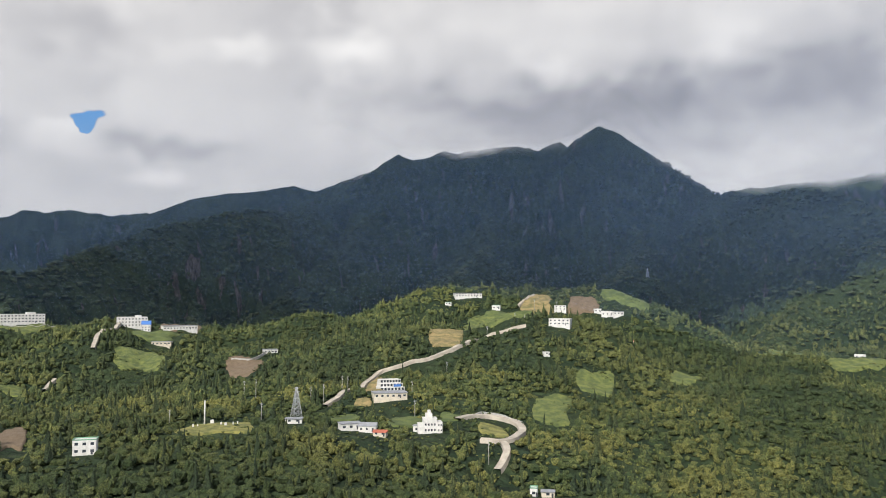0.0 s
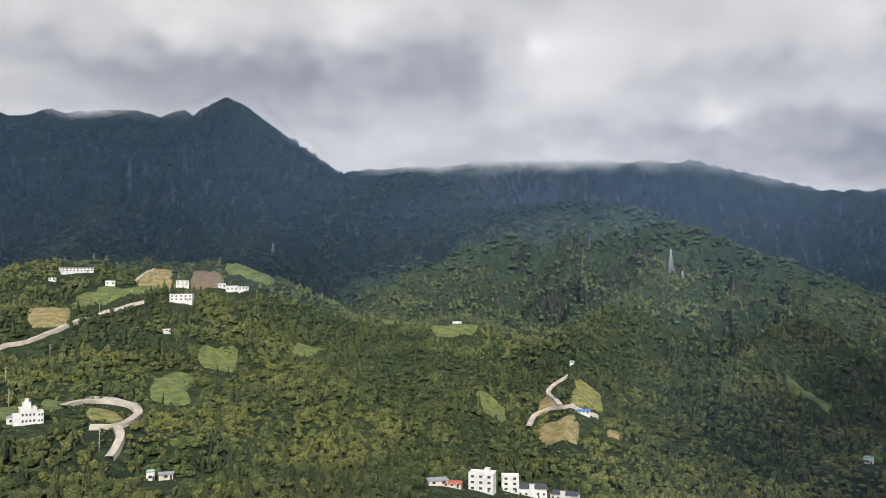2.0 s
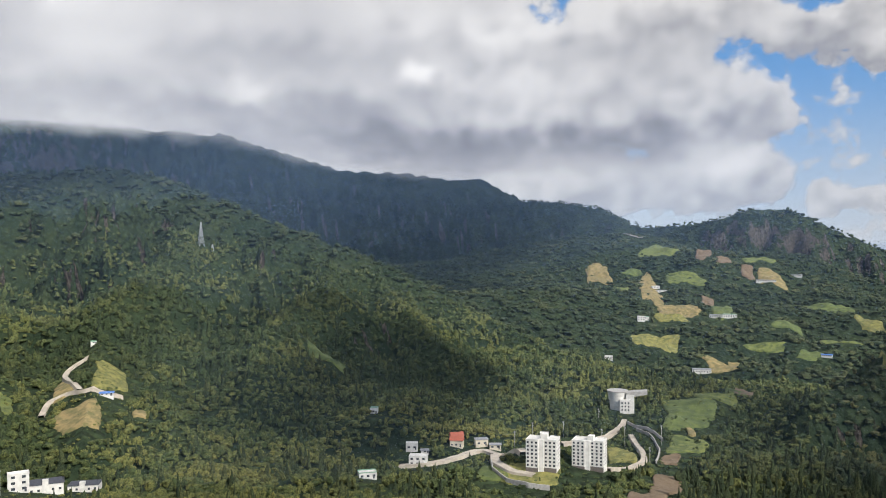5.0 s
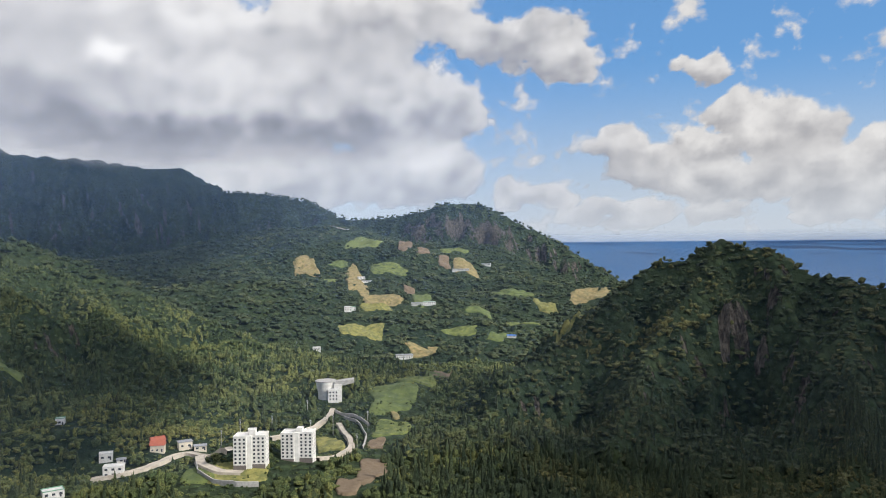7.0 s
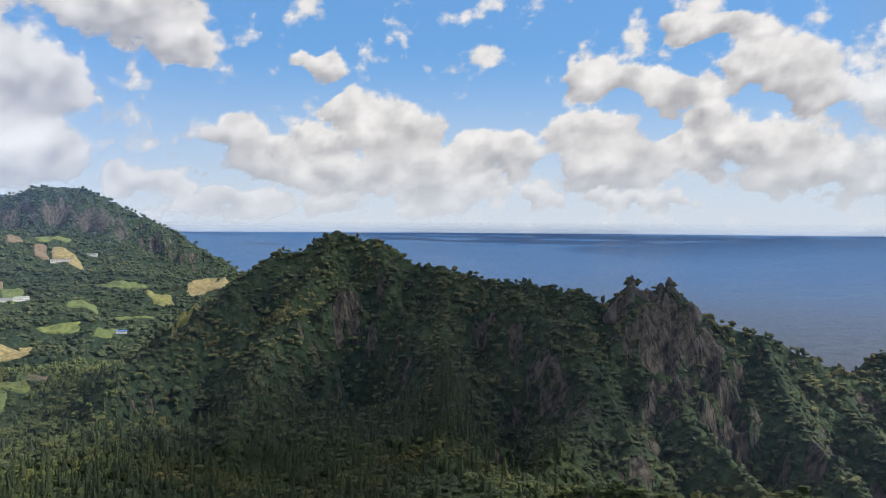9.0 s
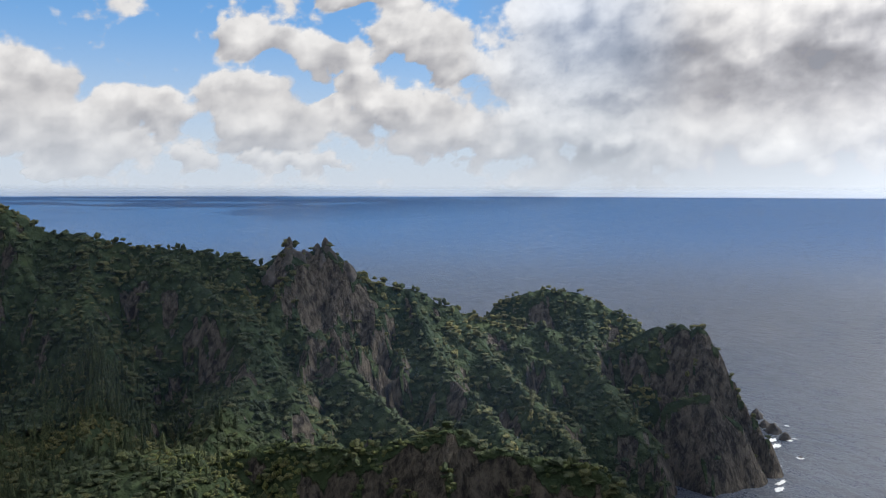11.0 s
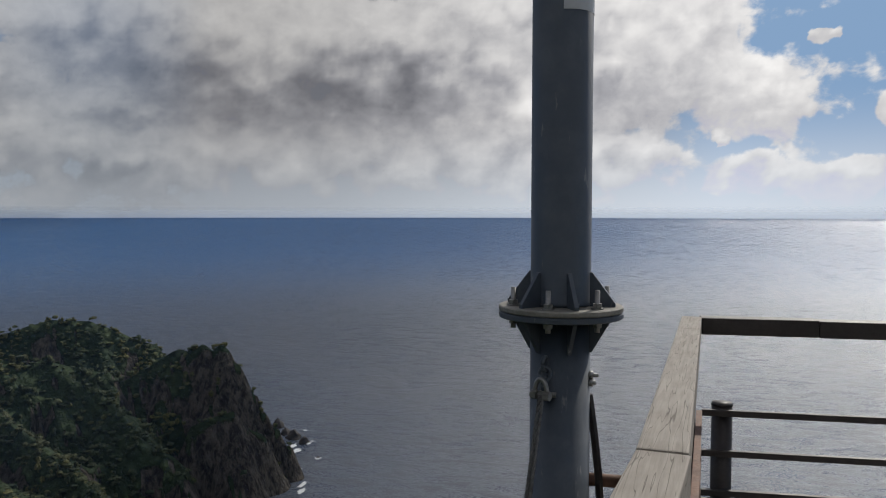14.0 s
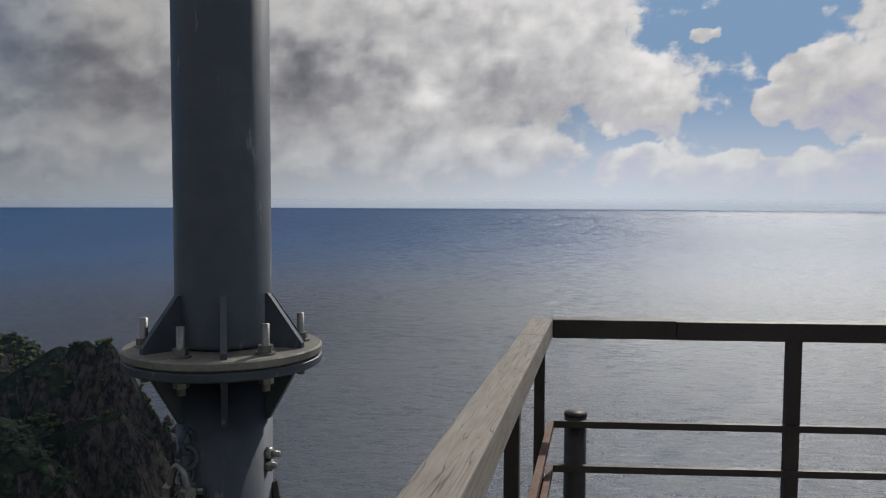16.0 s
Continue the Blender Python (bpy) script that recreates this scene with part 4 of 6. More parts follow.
def utility_pole(b, r, high):
    base = new("utility_pole")
    p = spot(b, r)
    bm = bmesh.new()
    tube(bm, (0, 0, -2), (0, 0, high), 0.22, 0.14, 10)
    part("pole", bm, POLE, base, smooth=True)
    for k in (0.5, 1.3):
        bm = bmesh.new()
        box(bm, -0.9, 0.9, -0.06, 0.06, high - k - 0.06, high - k + 0.06)
        part("crossarm", bm, STEEL, base)
    bm = bmesh.new()
    tube(bm, (0.32, 0, high - 3.0), (0.32, 0, high - 2.1), 0.25, 0.25, 10)
    part("transformer", bm, STEEL, base)
    base.matrix_world = pose(p.x, p.y, p.z, 0, 0, b + 20)
    return tagged(base, "tall concrete utility pole with short crossarms", "utility pole", "utility poles")


for b, r, high in ((13.2, 560, 17), (14.0, 590, 12), (8.5, 545, 14), (7.2, 580, 12), (6.8, 600, 12), (12.8, 500, 12), (2.0, 510, 11), (-3.3, 420, 13), (-0.3, 640, 12),
                   (2.2, 560, 10), (-6.6, 930, 14), (-8.2, 925, 13), (-3.2, 730, 13), (-5.2, 850, 14), (-5.9, 860, 14), (9.4, 560, 9), (18.9, 500, 10),
                   (-66.3, 590, 12), (-68.5, 600, 12), (-71.0, 640, 13), (-75.3, 600, 15), (-71.2, 580, 16), (-72.8, 590, 17), (-65.0, 570, 13), (-74.5, 540, 13)):
    utility_pole(b, r, high)


def lattice_mast(b, r, high, foot):
    """Four tapering legs with cross bracing."""
    base = new("lattice_mast")
    p = spot(b, r)
    levels = 7
    ring = []
    for i in range(levels + 1):
        k = i / levels
        h, s = high * k, foot * (1 - k) ** 1.2 / 2 + 0.45
        ring.append([Vector((sx * s, sy * s, h)) for sx, sy in ((1, 1), (-1, 1), (-1, -1), (1, -1))])
    thin = 0.09 + r * 0.00008
    for c in range(4):
        bm = bmesh.new()
        for i in range(levels):
            tube(bm, ring[i][c] - Vector((0, 0, 1.5 if i == 0 else 0)), ring[i + 1][c], thin * 1.5, thin * 1.4, 6)
        part("leg", bm, STEEL, base)
    for i in range(levels):
        bm = bmesh.new()
        for c in range(4):
            d = (c + 1) % 4
            tube(bm, ring[i][c], ring[i + 1][d], thin, thin, 5)
            tube(bm, ring[i][d], ring[i + 1][c], thin, thin, 5)
            tube(bm, ring[i + 1][c], ring[i + 1][d], thin, thin, 5)
        part("bracing", bm, STEEL, base)
    for k in (0.72, 0.84, 0.96):
        bm = bmesh.new()
        box(bm, -foot * 0.42, foot * 0.42, -0.2, 0.2, high * k, high * k + 0.3)
        part("crossarm", bm, STEEL, base)
    base.matrix_world = pose(p.x, p.y, p.z, 0, 0, b + 25)
    CLEAR.append((b, r - 4, 6, 16))
    return tagged(base, "pale steel lattice mast standing above the trees", "mast", "lattice masts")


lattice_mast(10.39, 517, 19, 5.0)
lattice_mast(-42.84, 1102, 31, 6.0)
lattice_mast(-43.6, 1100, 12, 3.0)
lattice_mast(-14.54, 1744, 19, 5.0)

# the memorial pillar on its lawn
column = new("memorial_pillar")
bm = bmesh.new()
tube(bm, (0, 0, -1), (0, 0, 15), 0.55, 0.35, 14)
part("pillar", bm, WALL_WHITE, column, smooth=True)
bm = bmesh.new()
box(bm, -1.6, 1.6, -1.6, 1.6, -1, 0.9, 0.1, 0.08)
part("plinth", bm, WALL_GREY, column)
p = spot(16.6, 497)
column.matrix_world = pose(p.x, p.y, p.z, 0, 0, 16)
tagged(column, "tall white memorial pillar on a mown lawn", "pillar")


def memorial_stone(b, r, wide, high):
    """An upright slab on a low plinth."""
    base = new("memorial_stone")
    bm = bmesh.new()
    box(bm, -wide * 0.7, wide * 0.7, -0.5, 0.5, -0.6, 0.35, 0.05, 0.04)
    part("plinth", bm, WALL_GREY, base)
    bm = bmesh.new()
    box(bm, -wide / 2, wide / 2, -0.2, 0.2, 0.35, high, 0.08, 0.05)
    part("slab", bm, WALL_WHITE, base)
    q = spot(b, r)
    base.matrix_world = pose(q.x, q.y, q.z + 0.9, 0, 0, b)
    tagged(base, "small white memorial stone standing on the lawn", "memorial", "memorial stones on the lawn")


for b, r, wide, high in ((17.35, 492, 0.9, 1.7), (17.05, 494, 0.7, 1.4), (16.1, 498, 2.2, 2.3), (15.5, 496, 1.1, 1.6), (15.2, 493, 1.4, 1.8), (14.7, 495, 0.6, 1.8), (14.4, 496, 0.6, 1.7)):
    memorial_stone(b, r, wide, high)
# ---- forest ----


def crown_shape(levels):
    bm = bmesh.new()
    bmesh.ops.create_icosphere(bm, subdivisions=levels, radius=1.0)
    v = np.array([x.co[:] for x in bm.verts])
    f = np.array([[x.index for x in q.verts] for q in bm.faces])
    bm.free()
    return v, f


def spire_shape(seed, sides=6):
    """A tall upright crown of three drooping tiers."""
    rng = np.random.RandomState(seed)
    v, f = [], []
    for z0, z1, r0 in ((-1.0, 0.1, 0.95), (-0.45, 0.75, 0.85), (0.15, 1.55, 0.6)):
        n = len(v)
        v += [(r0 * (0.75 + 0.5 * rng.rand()) * math.cos(6.283 * i / sides), r0 * (0.75 + 0.5 * rng.rand()) * math.sin(6.283 * i / sides), z0 + 0.3 * rng.rand()) for i in range(sides)] + [(0.15 * rng.randn(), 0.15 * rng.randn(), z1)]
        f += [(n + i, n + (i + 1) % sides, n + sides) for i in range(sides)]
    return np.array(v), np.array(f)


def lobed(lobes, seed, levels=1):
    """A crown of a few overlapping lumps."""
    v, f = crown_shape(levels)
    rng = np.random.RandomState(seed)
    vs, fs = [], []
    for i in range(lobes):
        c = rng.randn(3) * (0.42, 0.42, 0.30) if i else np.zeros(3)
        k = (0.45 + 0.3 * rng.rand()) if i else 0.78
        vs.append(v * k * (1, 1, 0.85) + c)
        fs.append(f + i * len(v))
    return open_below((np.concatenate(vs), np.concatenate(fs)))


def scatter(r0, r1, gap, seed, b0=32.0, b1=-168.0, low=False):
    """Places about gap apart between two distances; the hidden back slopes get fewer."""
    rng = np.random.RandomState(seed)
    n = int(abs(radians(b0 - b1)) * 0.5 * (r1 * r1 - r0 * r0) / (gap * gap))
    r, b = np.sqrt(rng.rand(n) * (r1 * r1 - r0 * r0) + r0 * r0), b0 + rng.rand(n) * (b1 - b0)
    x, y = -np.sin(np.radians(b)) * r, np.cos(np.radians(b)) * r
    z = ground(x, y)
    i = np.clip(np.searchsorted(RANGES, r) - 1, 0, len(RANGES) - 1)
    j = np.clip(np.round((40 - b) / 0.25).astype(int), 0, len(BEARINGS) - 1)
    hidden = (z + 9 - EYE) / r < rise[i, j]
    keep = (z > 6) & (z < 715) & (~hidden | (rng.rand(n) < 0.04))
    keep &= stone_at[i, j] < 0.3 + 0.4 * rng.rand(n)
    cleared, paved = np.zeros(n, bool), np.zeros(n, bool)
    for cb, cr, half, depth in CLEAR:
        cleared |= (np.radians(b - cb) * r / half) ** 2 + ((r - cr) / depth) ** 2 < 1
    for cb, cr, half, depth in PAVED:
        paved |= (np.radians(b - cb) * r / half) ** 2 + ((r - cr) / depth) ** 2 < 1
    keep &= (cleared & ~paved) if low else ~cleared
    return x[keep], y[keep], z[keep], rng


def open_below(shape, depth=-0.4):
    """Leaves away the underside of a crown, which no one sees."""
    v, f = shape
    return v, f[v[f][:, :, 2].max(axis=1) > depth]


def forest(name, places, shape, mat, wide, tall, uneven, label):
    """Many crowns joined into one mesh."""
    x, y, z, rng = places
    v, f = shape
    n, k = len(x), len(v)
    a, s = rng.rand(n) * 6.283, wide * (0.55 + 0.95 * rng.rand(n) ** 1.4)
    stand = perlin(x / 24, y / 24, 70)                                     # taller and lower stands
    h = tall * (0.5 + 0.95 * rng.rand(n) ** 1.5) * (1 + 0.4 * stand)
    z = z + 1.6 * stand
    jig = 1 + uneven * (rng.rand(n, k) - 0.5) * 2
    vx, vy, vz = v[None, :, 0] * jig, v[None, :, 1] * jig, v[None, :, 2] * jig
    co = np.stack([(vx * np.cos(a)[:, None] - vy * np.sin(a)[:, None]) * s[:, None] + x[:, None],
                   (vx * np.sin(a)[:, None] + vy * np.cos(a)[:, None]) * s[:, None] + y[:, None],
                   vz * h[:, None] + (z + 0.55 * h)[:, None]], -1)
    faces = (f[None] + (np.arange(n) * k)[:, None, None]).reshape(-1, 3)
    ob = new(name, mesh_from(name, co.reshape(-1, 3), faces, mat, False))
    return tagged(ob, label, "forest", kind="stuff")




def part_of(places, k, n):
    """Every n-th of the places."""
    x, y, z, rng = places
    return x[k::n], y[k::n], z[k::n], rng


def woods(name, places, shapes, mat, wide, tall, uneven, label):
    for k, s in enumerate(shapes):
        forest(name, part_of(places, k, len(shapes)), s, mat, wide, tall, uneven, label)


woods("near_forest", scatter(300, 640, 4.2, 1, b1=-86), [lobed(2, 1), lobed(3, 2), lobed(2, 3), lobed(1, 2), lobed(2, 4)], LEAF_NEAR, 2.6, 2.9, 0.34, "dense broadleaf trees in mixed greens covering the slopes")
woods("middle_forest", scatter(640, 1150, 5.5, 2, b1=-86), [lobed(1, 5), lobed(2, 8), lobed(1, 6), spire_shape(5)], LEAF_FAR, 3.2, 3.3, 0.36, "dense green woodland covering the middle hills")
woods("far_forest", scatter(1150, 3300, 13.2, 3, b1=-96), [lobed(1, 7), lobed(2, 6), lobed(1, 16)], LEAF_HIGH, 6.6, 5.0, 0.36, "dark green woodland on the far slopes")
woods("conifers", scatter(330, 900, 13.5, 4, b1=-86), [spire_shape(11), spire_shape(12)], LEAF_PINE, 2.3, 4.4, 0.3, "dark pointed conifers among the broadleaf trees")
woods("coast_scrub", scatter(260, 520, 4.3, 6, -86, -166), [lobed(2, 11), lobed(2, 12)], LEAF_COAST, 2.8, 2.4, 0.34, "low wind-cut trees and scrub on the near coastal slopes")
# lighter leaves than the coast's paint the sunlight on this crest
woods("ridge_scrub", scatter(366, 440, 3.4, 16, -112, -149), [lobed(1, 17), lobed(2, 18)], LEAF_NEAR, 1.9, 1.9, 0.36, "yellow-green scrub on the near ridge, sunlight put in as lighter leaves")
woods("coast_forest", scatter(520, 1060, 5.4, 7, -86, -166), [lobed(2, 13), lobed(3, 14)], LEAF_COAST, 3.1, 2.9, 0.38, "dark green wind-cut forest on the rocky coast")
woods("coast_conifers", scatter(300, 640, 8.5, 8, -84, -118), [spire_shape(7), spire_shape(8)], LEAF_PINE, 2.4, 4.2, 0.3, "dark pointed conifers on the rocky coast")
woods("pine_stand", scatter(510, 600, 4.6, 14, -105, -111.5), [spire_shape(9), spire_shape(10)], LEAF_PINE, 2.2, 4.6, 0.25, "stand of dark upright conifers in a hollow")
woods("near_pines", scatter(235, 540, 7.4, 15, -76, -101), [spire_shape(13), lobed(3, 14), spire_shape(15)], LEAF_PINE, 2.8, 5.2, 0.3, "tall dark conifers on the near slope")
woods("shrubs", scatter(380, 1000, 4.5, 9, low=True), [lobed(1, 9)], LEAF_NEAR, 1.3, 0.9, 0.36, "low shrubs and rough growth beside roads and houses")

# ---- clouds low over the horizon ----
PUFFS, DIMS, SHINES = [], [], []


def puff(b, h, wide, high):
    """A heap of cumulus at bearing b and height h (degrees), with its half width and half height."""
    PUFFS.append((b, h, wide, high))


def dim(b, h, wide, high, k):
    """A darker part of the cloud: its shade painted into the tone."""
    DIMS.append((b, h, wide, high, k))


def shine(b, h, wide, high, k):
    """A brighter part of the cloud: light coming through, painted into the tone."""
    SHINES.append((b, h, wide, high, k))


puff(-60.0, 19.8, 11.0, 4.5)
puff(-46.0, 12.2, 13.7, 8.3); puff(-56.7, 12.3, 15.3, 8.2); puff(-66.4, 9.1, 12.7, 5.8); puff(-73.6, 14.3, 6.8, 4.2); puff(-75.2, 9.3, 8.5, 4.4)
puff(-79.2, 4.9, 4.9, 2.8); puff(-81.7, 8.9, 2.9, 2.4); puff(-69.5, 4.1, 7.9, 2.4); puff(-78.5, 15.9, 5.3, 1.9); puff(-83.4, 13.9, 3.7, 1.9)
puff(-87.8, 14.0, 3.8, 2.1); puff(-90.2, 12.4, 2.4, 1.5); puff(-98.9, 11.2, 2.0, 1.0); puff(-92.8, 6.1, 2.9, 1.9); puff(-94.9, 4.6, 4.2, 2.0)
puff(-99.4, 5.9, 2.2, 1.4); puff(-102.0, 8.4, 2.0, 1.8); puff(-104.3, 6.6, 3.5, 2.4); puff(-106.1, 4.1, 5.0, 2.2); puff(-99.8, 3.6, 4.8, 1.7)
puff(-109.7, 5.0, 1.9, 2.1); puff(-107.8, 2.6, 4.9, 1.6); puff(-87.7, 2.9, 2.8, 1.0); puff(-92.9, 1.6, 4.3, 1.0); puff(-99.4, 1.5, 2.6, 0.9)
puff(-105.4, 1.5, 2.0, 0.7); puff(-111.7, 5.3, 3.6, 1.9); puff(-118.8, 6.5, 3.4, 1.7); puff(-120.4, 4.6, 4.2, 2.0); puff(-119.7, 10.4, 2.8, 1.4)
puff(-123.7, 9.3, 3.4, 1.5); puff(-126.1, 7.5, 2.8, 1.6); puff(-124.1, 5.7, 2.4, 1.0); puff(-127.4, 13.3, 4.0, 1.0); puff(-130.6, 10.9, 4.2, 2.0)
puff(-133.0, 9.1, 3.0, 1.5); puff(-129.7, 5.5, 5.3, 2.0); puff(-133.0, 3.6, 4.8, 1.8); puff(-137.9, 8.0, 0.9, 1.5); puff(-138.9, 4.1, 5.0, 2.2)
puff(-144.1, 10.7, 5.8, 4.0); puff(-150.1, 8.4, 7.4, 5.4); puff(-147.1, 3.8, 9.2, 2.6); puff(-115.9, 2.0, 1.8, 1.0); puff(-110.5, 3.0, 3.0, 0.9)
puff(-105.0, 2.3, 2.1, 0.6); puff(-122.4, 1.9, 3.7, 0.6); puff(-146.2, 3.5, 4.5, 1.8); puff(-159.9, 9.6, 12.5, 6.0); puff(-169.1, 4.8, 10.2, 4.4)
puff(-154.2, 2.3, 12.0, 1.6); puff(-172.3, 8.9, 5.8, 4.9); puff(-151.8, 8.1, 16.4, 8.6); puff(-167.3, 9.8, 13.4, 8.6); puff(-179.4, 11.2, 8.7, 7.2)
puff(-184.5, 11.8, 3.4, 4.1); puff(-186.4, 8.0, 6.0, 2.9); puff(-190.2, 6.9, 2.5, 2.1); puff(-165.3, 3.0, 20.3, 2.4); puff(-179.5, 3.8, 4.4, 1.7)
puff(-188.4, 2.6, 4.1, 1.3); puff(-193.1, 2.1, 4.5, 1.4); puff(-198.8, 2.4, 3.5, 1.4); puff(-197.6, 8.8, 1.5, 1.6); puff(-196.7, 6.6, 2.0, 1.6)
puff(-199.3, 7.0, 2.5, 2.6); puff(-191.9, 11.0, 0.5, 0.6); puff(-185.7, 5.0, 0.5, 0.5); puff(-199.6, 9.0, 3.0, 1.6); puff(-202.9, 7.1, 4.7, 3.1)
puff(-202.7, 2.5, 6.3, 1.8)
dim(-14.9, 13.2, 20.2, 4.2, 0.5); dim(26.6, 18.2, 8.4, 2.1, 0.35); dim(1.0, 14.8, 8.3, 1.6, 0.3); dim(-25.9, 16.3, 10.2, 3.2, 0.45); dim(21.2, 10.6, 7.9, 0.9, 0.5)
dim(-48.9, 9.7, 10.6, 2.2, 0.5); dim(-8.6, 14.2, 9.7, 2.2, 0.4); dim(-22.2, 14.5, 11.9, 2.2, 0.45); dim(-48.2, 13.5, 9.5, 1.6, 0.45); dim(-60.1, 7.5, 13.3, 1.2, 0.55)
dim(-36.7, 10.0, 8.1, 1.2, 0.3); dim(-69.1, 14.1, 6.7, 1.1, 0.2); dim(-56.6, 7.3, 8.8, 1.8, 0.6); dim(-71.9, 7.7, 7.2, 1.4, 0.35); dim(-56.7, 14.8, 6.1, 1.4, 0.2)
dim(-148.7, 8.5, 4.8, 2.2, 0.4); dim(-143.4, 3.0, 2.2, 1.1, 0.5); dim(-152.1, 5.8, 3.3, 1.3, 0.3); dim(-143.5, 2.3, 1.8, 0.9, 0.5); dim(-164.1, 8.3, 5.4, 1.8, 0.75)
dim(-156.9, 7.8, 4.3, 1.9, 0.65); dim(-148.2, 6.3, 4.0, 1.6, 0.3); dim(-171.5, 3.6, 2.0, 1.4, 0.3); dim(-146.6, 10.6, 7.4, 2.5, 0.85); dim(-156.3, 7.7, 4.6, 1.7, 0.9)
dim(-163.3, 8.9, 8.8, 2.7, 1.0); dim(-164.9, 7.0, 6.0, 1.8, 0.9); dim(-150.0, 9.1, 5.7, 2.6, 0.7); dim(-143.8, 2.6, 2.3, 1.0, 0.7); dim(-177.9, 8.2, 3.6, 1.8, 0.4)
dim(-173.8, 12.5, 6.1, 1.5, 0.45); dim(-186.5, 6.3, 2.6, 1.0, 0.4); dim(-166.5, 13.2, 2.4, 1.7, 0.3); dim(-144.8, 5.9, 3.0, 0.9, 0.6); dim(-195.2, 2.5, 1.4, 0.5, 0.35)
shine(7.7, 17.8, 3.7, 2.1, 0.9); shine(14.9, 17.7, 2.3, 1.1, 0.5); shine(-4.0, 14.8, 2.5, 1.2, 0.4); shine(-9.3, 16.2, 2.8, 1.2, 0.4); shine(26.1, 10.8, 3.0, 1.3, 0.6)
shine(20.8, 8.6, 2.5, 1.1, 0.5); shine(-20.8, 18.3, 3.7, 2.3, 0.3); shine(-34.8, 15.1, 8.1, 3.9, 0.5); shine(-46.4, 11.0, 3.3, 1.5, 0.6); shine(-30.3, 11.1, 3.7, 1.2, 0.35)
shine(-34.9, 16.2, 1.6, 1.1, 0.6); shine(-58.6, 12.4, 2.3, 1.0, 0.7); shine(-46.9, 10.7, 3.7, 1.0, 0.5); shine(-64.9, 4.3, 5.4, 1.0, 0.6); shine(-62.0, 16.9, 7.5, 2.9, 0.35)
shine(-57.7, 12.3, 1.7, 1.0, 0.7); shine(-80.0, 5.3, 4.5, 2.0, 0.5); shine(-172.6, 8.3, 1.9, 1.6, 0.9); shine(-143.7, 3.5, 2.4, 0.8, 0.4); shine(-188.3, 9.4, 3.3, 2.6, 0.4)
shine(-179.4, 12.0, 2.8, 3.0, 0.5); shine(-151.7, 4.3, 7.3, 1.5, 0.35)


def backdrop_build(n, thin=0.06, full=0.30, frayed=0.75):
    """Glowing cloud with its sunlight painted in: pale tops, grey feet, frayed edges, haze towards the horizon."""
    def attribute(key):
        a = n.add("ShaderNodeAttribute")
        a.attribute_name = key
        return a.outputs["Fac"]
    crumb = n.noise(n.scaled(n.place, (1.0, 1.0, 1.25)), 0.0062, 5.0, 0.52, 0.3)
    curl = n.noise(n.scaled(n.place, (1.0, 1.0, 1.2)), 0.019, 4.0, 0.5)
    fine = n.math("ADD", n.math("SUBTRACT", crumb, 0.5), n.math("MULTIPLY", n.math("SUBTRACT", curl, 0.5), 0.3))
    calm = attribute("calm")
    body = n.math("ADD", attribute("body"), n.math("MULTIPLY", fine, frayed))
    dense = n.remap(body, thin, full)
    tone = n.math("ADD", attribute("tone"), n.math("MULTIPLY", fine, n.remap(calm, 0.0, 1.0, 1.0, 0.2)))
    lit = n.ramp(n.math("MULTIPLY_ADD", tone, 0.4, 0.4, clamp=True), [(0.0, (0.19, 0.195, 0.225)), (0.4, (0.52, 0.52, 0.555)), (0.8, (0.97, 0.955, 0.95)), (1.0, (1.2, 1.18, 1.16))])
    glow = attribute("glow")
    lit = n.mix(1.0, lit, glow, "MULTIPLY")
    lit = n.mix(attribute("veil"), lit, n.mix(1.0, (0.83, 0.90, 0.99), glow, "MULTIPLY"))
    behind = n.add("ShaderNodeAttribute")
    behind.attribute_name = "behind"
    lit = n.mix(1.0, lit, behind.outputs["Color"], "SUBTRACT")
    e = n.add("ShaderNodeEmission")
    n.put(n.mix(1.0, n.mix(1.0, lit, (0.0, 0.0, 0.0), "LIGHTEN"), dense, "MULTIPLY"), e.inputs[0])
    clear = n.add("ShaderNodeBsdfTransparent")
    n.put(n.math("SUBTRACT", 1.0, n.math("MULTIPLY", dense, attribute("solid"))), clear.inputs[0])
    both = n.add("ShaderNodeAddShader")
    n.put(clear.outputs[0], both.inputs[0])
    n.put(e.outputs[0], both.inputs[1])
    n.put(both.outputs[0], n.out.inputs[0])


